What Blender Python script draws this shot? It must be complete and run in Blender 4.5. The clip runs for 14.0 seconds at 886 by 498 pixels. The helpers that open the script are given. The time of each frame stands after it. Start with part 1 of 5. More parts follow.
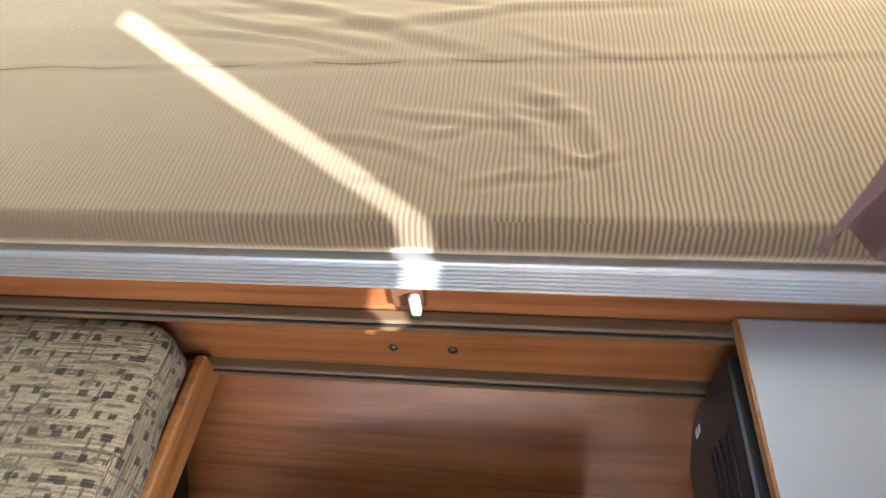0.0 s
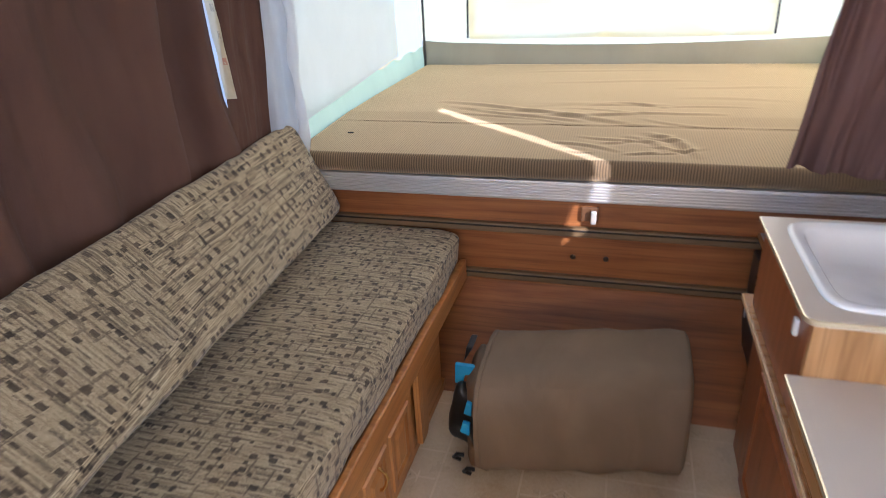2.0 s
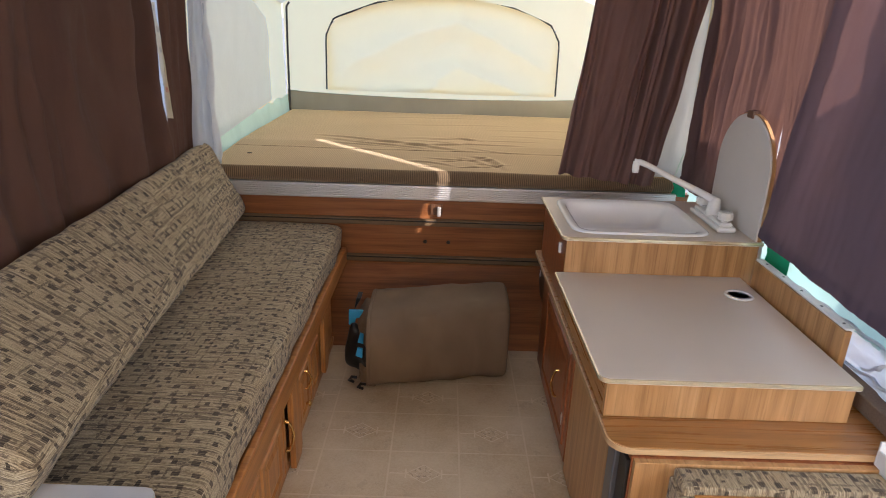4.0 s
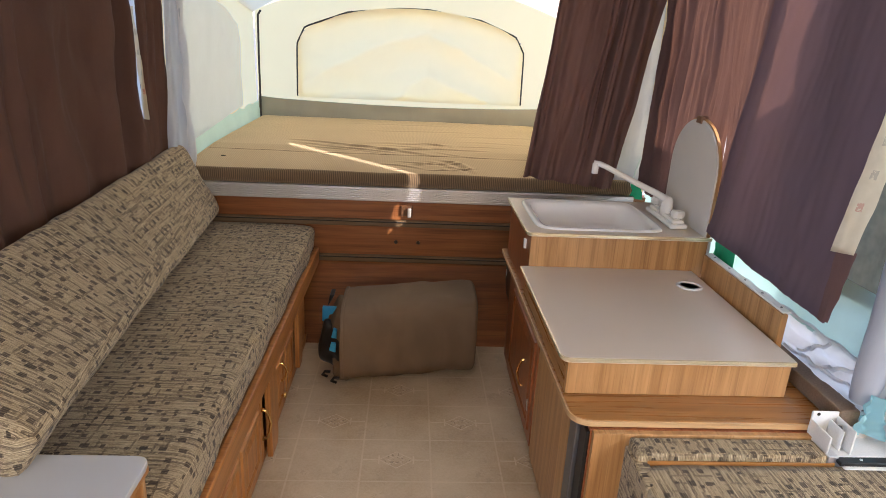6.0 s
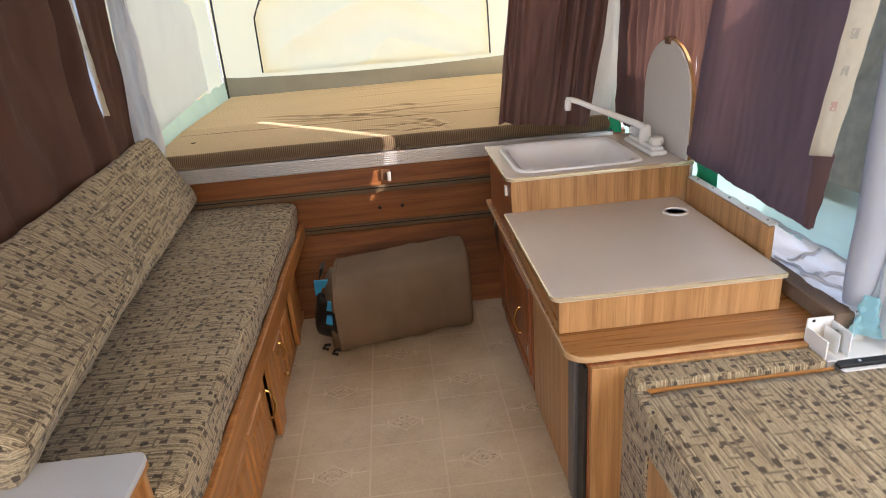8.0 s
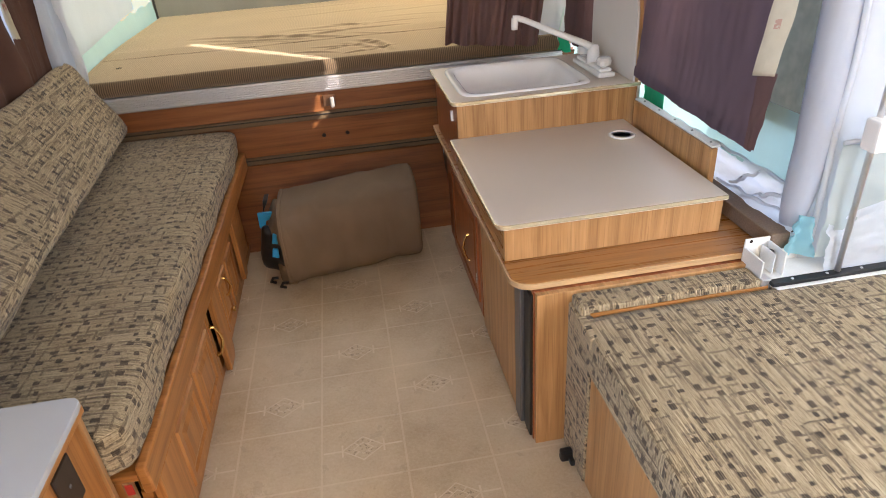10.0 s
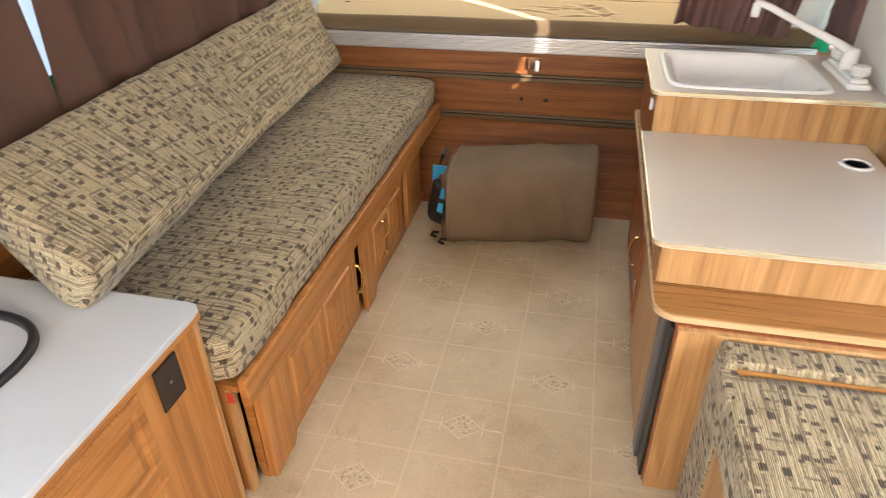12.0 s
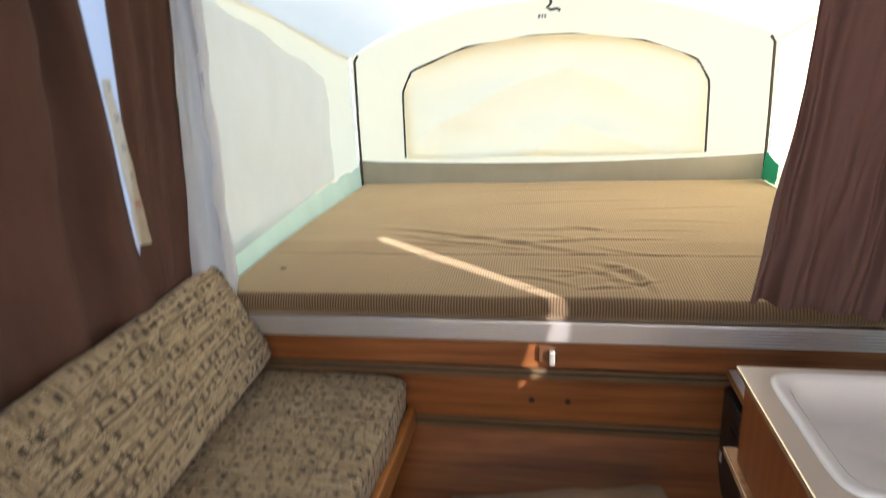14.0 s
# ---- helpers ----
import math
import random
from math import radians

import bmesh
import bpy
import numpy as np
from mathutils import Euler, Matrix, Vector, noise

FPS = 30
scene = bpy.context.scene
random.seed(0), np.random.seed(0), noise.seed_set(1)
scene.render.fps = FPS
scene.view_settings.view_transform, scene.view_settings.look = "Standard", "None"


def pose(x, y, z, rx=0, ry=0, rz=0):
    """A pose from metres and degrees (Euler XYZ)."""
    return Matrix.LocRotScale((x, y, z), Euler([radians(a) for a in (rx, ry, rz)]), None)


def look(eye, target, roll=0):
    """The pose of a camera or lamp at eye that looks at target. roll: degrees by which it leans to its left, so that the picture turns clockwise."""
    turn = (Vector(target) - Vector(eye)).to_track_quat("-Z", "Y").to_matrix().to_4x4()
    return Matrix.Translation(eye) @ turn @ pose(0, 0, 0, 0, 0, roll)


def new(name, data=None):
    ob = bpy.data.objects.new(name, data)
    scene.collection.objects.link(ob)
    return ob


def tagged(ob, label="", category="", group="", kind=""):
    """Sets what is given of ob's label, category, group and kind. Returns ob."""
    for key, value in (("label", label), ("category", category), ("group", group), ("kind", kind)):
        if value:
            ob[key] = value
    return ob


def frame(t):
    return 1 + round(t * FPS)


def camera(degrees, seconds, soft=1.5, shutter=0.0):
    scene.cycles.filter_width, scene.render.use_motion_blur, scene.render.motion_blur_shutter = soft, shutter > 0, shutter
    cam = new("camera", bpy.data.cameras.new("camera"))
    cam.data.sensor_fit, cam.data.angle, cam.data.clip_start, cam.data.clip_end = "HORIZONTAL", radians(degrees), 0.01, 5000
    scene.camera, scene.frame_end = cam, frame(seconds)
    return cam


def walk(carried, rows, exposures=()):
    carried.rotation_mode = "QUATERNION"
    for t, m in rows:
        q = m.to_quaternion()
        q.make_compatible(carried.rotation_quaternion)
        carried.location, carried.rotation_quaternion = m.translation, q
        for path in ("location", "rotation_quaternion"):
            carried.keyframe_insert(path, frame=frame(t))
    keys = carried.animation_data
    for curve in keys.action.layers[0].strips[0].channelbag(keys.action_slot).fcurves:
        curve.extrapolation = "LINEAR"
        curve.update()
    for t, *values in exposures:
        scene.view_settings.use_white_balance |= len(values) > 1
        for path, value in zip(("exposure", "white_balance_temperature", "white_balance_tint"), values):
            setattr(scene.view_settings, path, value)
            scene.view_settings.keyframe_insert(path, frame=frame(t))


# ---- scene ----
cam = camera(70.4, 14.0, soft=0.85, shutter=0.35)
PATH = [
    (0, (0.184, -0.596, 1.351), (-0.092, 0.707, -0.141), -7.6),
    (0.5, (0.119, -0.841, 1.380), (-0.281, 0.649, 0.107), 0.2),
    (1, (-0.028, -1.3, 1.36), (-0.416, 0.291, 0.212), -1.1),
    (1.5, (0.046, -1.624, 1.33), (-0.499, 0.093, 0.46), -0.6),
    (2, (0.073, -1.927, 1.343), (-0.449, -0.195, 0.489), -3.0),
    (2.5, (-0.004, -2.227, 1.354), (-0.101, -0.437, 0.467), 2.4),
    (3, (0.037, -2.487, 1.315), (-0.167, -0.599, 0.687), 1.6),
    (3.5, (0.056, -2.64, 1.359), (-0.001, -0.765, 0.667), 1.3),
    (4, (0.02, -2.753, 1.373), (0.026, -0.875, 0.687), 1.9),
    (4.2, (0.035, -2.762, 1.37), (0.066, -0.877, 0.702), 1.0),
    (6.3, (0.003, -2.876, 1.35), (0.118, -0.987, 0.703), 3.0),
    (6.5, (0.032, -2.869, 1.334), (0.112, -0.985, 0.669), 3.1),
    (7, (0.029, -2.86, 1.339), (0.127, -1.004, 0.601), 0.7),
    (7.5, (0.03, -2.85, 1.335), (0.153, -0.998, 0.589), 0.2),
    (8, (0.055, -2.853, 1.335), (0.167, -1.008, 0.572), -4.7),
    (8.5, (0.123, -2.869, 1.337), (0.256, -1.033, 0.555), -12.7),
    (8.7, (0.088, -2.89, 1.332), (0.298, -1.071, 0.528), -14.6),
    (10.8, (0.089, -2.786, 1.32), (0.347, -1.11, 0.259), 1.7),
    (11, (0.084, -2.785, 1.312), (0.349, -1.113, 0.248), 2.4),
    (11.5, (0.173, -2.762, 1.328), (0.087, -1.069, 0.268), 1.4),
    (12, (0.221, -2.707, 1.309), (-0.171, -1.056, 0.252), -1.0),
    (12.5, (0.105, -2.532, 1.285), (-0.412, -0.985, 0.127), 3.0),
    (13, (0.09, -2.304, 1.314), (-0.293, -0.687, 0.2), 1.9),
    (13.5, (0.062, -1.994, 1.337), (-0.297, -0.23, 0.465), 3.9),
    (14, (0.006, -1.721, 1.407), (-0.339, 0.163, 0.832), -2.7),
]
EXPOSURES = [(0.0, 3.29, 5100, 12), (0.5, 2.82, 5200, 15), (1.0, 2.63, 5200, 19), (1.5, 2.53, 5300, 20), (2.0, 2.27, 5300, 20), (2.5, 2.27, 5250, 20), (3.0, 2.04, 5300, 23), (3.5, 1.62, 5850, 21), (4.0, 1.67, 5900, 21), (6.5, 1.79, 6150, 20), (8.7, 1.97, 6150, 20), (11.0, 2.22, 5900, 17), (12.0, 2.60, 6150, 14), (12.5, 2.69, 6150, 11), (13.0, 2.88, 5950, 15), (13.5, 2.90, 6500, 11), (14.0, 2.02, 5900, 17)]
walk(cam, [(t, look(eye, target, roll)) for t, eye, target, roll in PATH], EXPOSURES)

# ---- world, sun, light ----
SUN_FROM = Vector((0.735, -0.537, 0.415))          # towards the sun
world = bpy.data.worlds.new("sky")
scene.world = world
world.use_nodes = True
wn = world.node_tree
sky = wn.nodes.new("ShaderNodeTexSky")
sky.sky_type, sky.sun_disc = "NISHITA", False
sky.sun_elevation = math.asin(SUN_FROM.normalized().z)
sky.sun_rotation = math.atan2(SUN_FROM.x, SUN_FROM.y)
wn.nodes["Background"].inputs[1].default_value = 0.15
wn.links.new(sky.outputs[0], wn.nodes["Background"].inputs[0])
sun_data = bpy.data.lights.new("sun", "SUN")
sun_data.energy, sun_data.angle, sun_data.color = 2.6, radians(0.5), (1.0, 0.89, 0.75)
sun = new("sun", sun_data)
sun.matrix_world = look(SUN_FROM * 20, (0, 0, 0))


def area_lamp(name, eye, target, w, h, energy, color):
    d = bpy.data.lights.new(name, "AREA")
    d.shape, d.size, d.size_y, d.energy, d.color = "RECTANGLE", w, h, energy, color
    ob = new(name, d)
    ob.matrix_world = look(eye, target)
    return ob


# Added warm fill from the rear; no window is known there.
area_lamp("rear_fill_lamp", (0, -3.55, 1.16), (0, 0, 0.75), 1.6, 0.45, 4.3, (1.0, 0.76, 0.46))
# Added cool fill inside the bay, to brighten the galley and dinette.
area_lamp("slide_out_fill_lamp", (1.68, -2.65, 1.15), (0.3, -1.7, 0.5), 1.2, 0.7, 6.4, (0.74, 0.88, 1.0))
area_lamp("doorway_light", (-1.10, -3.14, 0.66), (0.80, -1.9, 0.30), 0.6, 1.1, 6.5, (0.62, 0.82, 1.0))


# ---- materials ----
class Mat:
    """A small helper that strings shader nodes together."""

    def __init__(self, name, rough=0.6, metal=0.0, spec=0.5):
        self.m = bpy.data.materials.new(name)
        self.m.use_nodes = True
        self.t = self.m.node_tree
        self.b = self.t.nodes["Principled BSDF"]
        self.b.inputs["Roughness"].default_value = rough
        self.b.inputs["Metallic"].default_value = metal
        self.b.inputs["Specular IOR Level"].default_value = spec
        self.uv = self.n("ShaderNodeUVMap").outputs[0]
        self.relief = None

    def n(self, kind):
        return self.t.nodes.new(kind)

    def put(self, socket, value):
        if isinstance(value, bpy.types.NodeSocket):
            self.t.links.new(value, socket)
        elif isinstance(value, tuple) and len(value) == 3 and socket.type == "RGBA":
            socket.default_value = (*value, 1)
        else:
            socket.default_value = value

    def math(self, op, a, b=0.0, c=0.0):
        node = self.n("ShaderNodeMath")
        node.operation = op
        for s, v in zip(node.inputs, (a, b, c)):
            self.put(s, v)
        return node.outputs[0]

    def scaled(self, sx, sy, sz=1.0, vec=None, rot=0.0):
        node = self.n("ShaderNodeMapping")
        self.put(node.inputs[0], vec or self.uv)
        node.inputs["Rotation"].default_value = (0, 0, rot)
        node.inputs["Scale"].default_value = (sx, sy, sz)
        return node.outputs[0]

    def noise(self, vec, scale=1.0, detail=3.0, rough=0.55, distort=0.0):
        node = self.n("ShaderNodeTexNoise")
        self.put(node.inputs["Vector"], vec)
        for k, v in (("Scale", scale), ("Detail", detail), ("Roughness", rough), ("Distortion", distort)):
            node.inputs[k].default_value = v
        return node.outputs["Fac"]

    def white(self, vec):
        node = self.n("ShaderNodeTexWhiteNoise")
        node.noise_dimensions = "3D"
        self.put(node.inputs["Vector"], vec)
        return node.outputs["Value"]

    def ramp(self, fac, *stops):
        node = self.n("ShaderNodeValToRGB")
        self.put(node.inputs[0], fac)
        e = node.color_ramp.elements
        while len(e) < len(stops):
            e.new(0.5)
        for el, (p, c) in zip(e, stops):
            el.position = p
            el.color = (*c, 1) if isinstance(c, tuple) else (c, c, c, 1)
        return node.outputs[0]

    def mix(self, fac, a, b, blend="MIX"):
        node = self.n("ShaderNodeMix")
        node.data_type, node.blend_type = "RGBA", blend
        self.put(node.inputs[0], fac)
        self.put(node.inputs[6], a)
        self.put(node.inputs[7], b)
        return node.outputs[2]

    def xyz(self, vec):
        node = self.n("ShaderNodeSeparateXYZ")
        self.put(node.inputs[0], vec)
        return node.outputs

    def join(self, x, y, z=0.0):
        node = self.n("ShaderNodeCombineXYZ")
        for s, v in zip(node.inputs, (x, y, z)):
            self.put(s, v)
        return node.outputs[0]

    def bump(self, height, strength=0.3, distance=0.002):
        node = self.n("ShaderNodeBump")
        node.inputs["Strength"].default_value = strength
        node.inputs["Distance"].default_value = distance
        self.put(node.inputs["Height"], height)
        self.t.links.new(node.outputs[0], self.b.inputs["Normal"])
        self.relief = node.outputs[0]
        return node.outputs[0]

    def color(self, c):
        self.put(self.b.inputs["Base Color"], c)
        return self

    def translucent(self, share, color):
        """Cloth that lets part of the light through."""
        tr = self.n("ShaderNodeBsdfTranslucent")
        self.put(tr.inputs[0], color)
        if self.relief:
            self.t.links.new(self.relief, tr.inputs["Normal"])
        mx = self.n("ShaderNodeMixShader")
        mx.inputs[0].default_value = share
        self.t.links.new(self.b.outputs[0], mx.inputs[1])
        self.t.links.new(tr.outputs[0], mx.inputs[2])
        self.t.links.new(mx.outputs[0], self.t.nodes["Material Output"].inputs[0])


def wood(name, dark, mid, light, along_v=False, rough=0.38, scale=1.0):
    m = Mat(name, rough)
    sx, sy = (9 * scale, 1.1 * scale) if along_v else (1.1 * scale, 9 * scale)
    base = m.scaled(sx, sy)
    info = m.n("ShaderNodeObjectInfo").outputs["Random"]
    off = m.n("ShaderNodeVectorMath")
    off.operation = "ADD"
    m.put(off.inputs[0], base)
    m.put(off.inputs[1], m.join(m.math("MULTIPLY", info, 9.0), m.math("MULTIPLY", info, 5.0), 0.0))
    v = off.outputs[0]
    broad = m.noise(v, 1.3, 3, 0.5, 1.6)
    wv = m.n("ShaderNodeTexWave")
    wv.wave_type, wv.bands_direction = "BANDS", "X" if along_v else "Y"
    m.put(wv.inputs["Vector"], v)
    for k, val in (("Scale", 0.7), ("Distortion", 7.0), ("Detail", 2.0), ("Detail Scale", 0.7)):
        wv.inputs[k].default_value = val
    fine = m.noise(m.scaled(*(sx * 9, sy * 3) if along_v else (sx * 3, sy * 9)), 1.0, 4, 0.6)
    f = m.math("ADD", m.math("MULTIPLY", broad, 0.5), m.math("ADD", m.math("MULTIPLY", wv.outputs[1], 0.10), m.math("MULTIPLY", fine, 0.45)))
    pore = m.ramp(m.noise(m.scaled(*(sx * 16, sy * 1.6) if along_v else (sx * 1.6, sy * 16)), 1.0, 3, 0.7), (0.52, 0.0), (0.64, 1.0))
    c = m.ramp(f, (0.33, dark), (0.50, mid), (0.68, light))
    m.color(m.mix(m.math("MULTIPLY", pore, 0.42), c, tuple(0.62 * k for k in dark)))
    m.put(m.b.inputs["Roughness"], m.math("ADD", m.math("MULTIPLY", fine, 0.15), rough - 0.07))
    m.bump(m.math("SUBTRACT", fine, m.math("MULTIPLY", pore, 0.6)), 0.16, 0.0008)
    return m.m


OAK_H = wood("oak_along", (0.24, 0.085, 0.018), (0.37, 0.15, 0.036), (0.46, 0.205, 0.056))
OAK_V = wood("oak_upright", (0.26, 0.093, 0.020), (0.39, 0.16, 0.040), (0.48, 0.215, 0.062), True)
CHERRY = wood("cherry_along", (0.16, 0.050, 0.014), (0.245, 0.086, 0.025), (0.32, 0.125, 0.037), False, 0.40)
CHERRY_V = wood("cherry_upright", (0.17, 0.047, 0.015), (0.26, 0.08, 0.025), (0.35, 0.12, 0.04), True, 0.3)
LAMI_V = wood("laminate_upright", (0.27, 0.130, 0.044), (0.42, 0.225, 0.086), (0.53, 0.305, 0.130), True, 0.35)
LAMI_H = wood("laminate_along", (0.22, 0.092, 0.024), (0.33, 0.148, 0.040), (0.42, 0.20, 0.062), False, 0.28)


def plain(name, c, rough=0.5, metal=0.0, grain=900, vary=0.12, bump=0.05, spec=0.5):
    m = Mat(name, rough, metal, spec)
    fine, broad = m.noise(m.scaled(grain, grain), 1, 2), m.noise(m.scaled(7, 7), 1, 4, 0.6)
    f = m.math("ADD", m.math("MULTIPLY", fine, 0.5), m.math("MULTIPLY", broad, 0.5))
    lo, hi = tuple(x * (1 - vary) for x in c), tuple(min(1.0, x * (1 + vary)) for x in c)
    m.color(m.ramp(f, (0.3, lo), (0.7, hi)))
    m.put(m.b.inputs["Roughness"], m.math("ADD", m.math("MULTIPLY", broad, 0.16), rough - 0.08))
    m.bump(f, bump, 0.0006)
    return m.m


GREY_LAMI = plain("grey_beige_laminate", (0.60, 0.53, 0.455), 0.34, 0, 260, 0.035, 0.02)
PALE_LAMI = plain("pale_grey_laminate", (0.66, 0.63, 0.59), 0.3, 0, 700, 0.06, 0.04)
WHITE_LAMI = plain("white_laminate", (0.45, 0.46, 0.47), 0.4, 0, 500, 0.05)
WHITE_PLASTIC = plain("white_plastic", (0.80, 0.80, 0.79), 0.22, 0, 200, 0.02, 0.02)
WHITE_METAL = plain("white_painted_metal", (0.72, 0.73, 0.72), 0.45, 0, 250, 0.08)
BLACK = plain("black_plastic", (0.012, 0.012, 0.013), 0.38, 0, 300, 0.2)
# Near-black that stands in for the shade in recesses.
SHADE_DARK = plain("painted_shade", (0.02, 0.014, 0.01), 0.8, 0, 200, 0.2)
BRASS = plain("brass", (0.72, 0.48, 0.18), 0.24, 1.0, 200, 0.12)
GOLD_EDGE = plain("gilded_edge_band", (0.80, 0.68, 0.46), 0.18, 0.6, 300, 0.3)
ALU = plain("aluminium", (0.66, 0.66, 0.67), 0.36, 0.75, 500, 0.10)
LEDGE = plain("weathered_board", (0.17, 0.118, 0.080), 0.7, 0, 200, 0.35)
OLIVE = plain("olive_brown_moulding", (0.145, 0.092, 0.045), 0.5, 0, 400, 0.2)
GREY_METAL = plain("grey_metal", (0.16, 0.165, 0.175), 0.36, 0.6, 400, 0.12)
OUTLET = plain("dark_brown_plate", (0.03, 0.019, 0.014), 0.4, 0, 300, 0.2)
RED = plain("red_tape", (0.45, 0.03, 0.02), 0.6)
BLUE = plain("blue_strap", (0.02, 0.27, 0.55), 0.6, 0, 300, 0.2)
GREEN = plain("green_cloth", (0.0, 0.36, 0.17), 0.7, 0, 300, 0.2)
CLEAR_KNOB = plain("clear_knob", (0.70, 0.70, 0.68), 0.1, 0, 300, 0.05)
DECK = plain("bed_deck", (0.3, 0.2, 0.12), 0.7)
ROOF = plain("roof_lining", (0.62, 0.62, 0.60), 0.75, 0, 300, 0.06)


PALE_EDGE = wood("pale_edge_band", (0.42, 0.25, 0.11), (0.52, 0.33, 0.16), (0.60, 0.41, 0.21))


def upholstery():
    """Tan woven cloth with dashes and small squares in browns and greys."""
    m = Mat("patterned_upholstery", 0.9, 0, 0.2)
    wob = m.noise(m.scaled(60, 60), 1, 2)
    s = m.xyz(m.scaled(1.0, 1.0))
    u = m.math("ADD", s[0], m.math("MULTIPLY", wob, 0.004))
    v = m.math("ADD", s[1], m.math("MULTIPLY", wob, 0.004))

    def cells(du, dv, seed, keep, fill_u, fill_v):
        cv = m.math("FLOOR", m.math("DIVIDE", v, dv))
        shift = m.white(m.join(cv, seed + 3.7, 1.0))
        cu_raw = m.math("ADD", m.math("DIVIDE", u, du), shift)
        cu = m.math("FLOOR", cu_raw)
        r = m.white(m.join(cu, cv, seed))
        fu, fv = m.math("FRACT", cu_raw), m.math("FRACT", m.math("DIVIDE", v, dv))
        length = m.math("MULTIPLY", fill_u, m.math("ADD", 0.5, m.math("MULTIPLY", m.white(m.join(cu, cv, seed + 1.3)), 0.5)))
        a = m.math("LESS_THAN", fu, length)
        b = m.math("LESS_THAN", fv, fill_v)
        return m.math("MULTIPLY", m.math("LESS_THAN", r, keep), m.math("MULTIPLY", a, b)), r

    weave = m.math("ADD", m.math("MULTIPLY", m.noise(m.scaled(130, 330), 1, 3, 0.8), 0.55), m.math("MULTIPLY", m.noise(m.scaled(420, 700), 1, 2, 0.7), 0.45))
    streak = m.noise(m.scaled(9, 260), 1, 4, 0.75)
    base = m.ramp(m.math("ADD", m.math("MULTIPLY", weave, 0.5), m.math("MULTIPLY", streak, 0.5)),
                  (0.40, (0.115, 0.085, 0.050)), (0.49, (0.345, 0.268, 0.156)), (0.58, (0.59, 0.48, 0.31)))
    thr = m.math("ADD", 0.86, m.math("MULTIPLY", m.math("SINE", m.math("ADD", m.math("MULTIPLY", s[1], 2 * math.pi / 0.0036), m.math("MULTIPLY", m.noise(m.scaled(60, 30), 1, 2), 7.0))), 0.20))
    base = m.mix(1.0, base, m.join(thr, thr, thr), "MULTIPLY")
    tone = m.noise(m.scaled(14, 14), 1, 2)
    ink1 = m.ramp(tone, (0.35, (0.070, 0.050, 0.031)), (0.65, (0.150, 0.108, 0.067)))
    ink2 = m.ramp(tone, (0.35, (0.022, 0.016, 0.011)), (0.65, (0.065, 0.045, 0.029)))
    h1, _ = cells(0.150, 0.0165, 1.0, 0.46, 0.95, 0.36)
    h2, _ = cells(0.050, 0.0125, 4.0, 0.42, 0.90, 0.42)
    u, v = v, u
    w1, _ = cells(0.060, 0.0240, 7.0, 0.42, 0.95, 0.21)
    u, v = v, u
    sq, _ = cells(0.041, 0.0350, 11.0, 0.66, 0.44, 0.38)
    sm, _ = cells(0.029, 0.0260, 17.0, 0.30, 0.42, 0.36)
    sq = m.math("MINIMUM", m.math("ADD", sq, sm), 1.0)
    lines = m.math("MINIMUM", m.math("ADD", h1, m.math("ADD", h2, w1)), 1.0)
    thread = m.math("GREATER_THAN", m.noise(m.scaled(180, 700), 1, 2), 0.42)
    pick = m.math("ADD", 0.82, m.math("MULTIPLY", m.math("SINE", m.math("MULTIPLY", s[1], 2 * math.pi / 0.0048)), 0.22))
    c = m.mix(m.math("MINIMUM", m.math("MULTIPLY", m.math("MULTIPLY", lines, thread), pick), 0.95), base, ink1)
    c = m.mix(m.math("MINIMUM", m.math("MULTIPLY", sq, m.math("ADD", pick, 0.06)), 0.97), c, ink2)
    m.color(c)
    m.bump(m.math("ADD", weave, m.math("MULTIPLY", m.noise(m.scaled(9, 9), 1, 3), 0.6)), 0.8, 0.0018)
    m.b.inputs["Sheen Weight"].default_value = 0.15
    return m.m


UPHOLSTERY = upholstery()


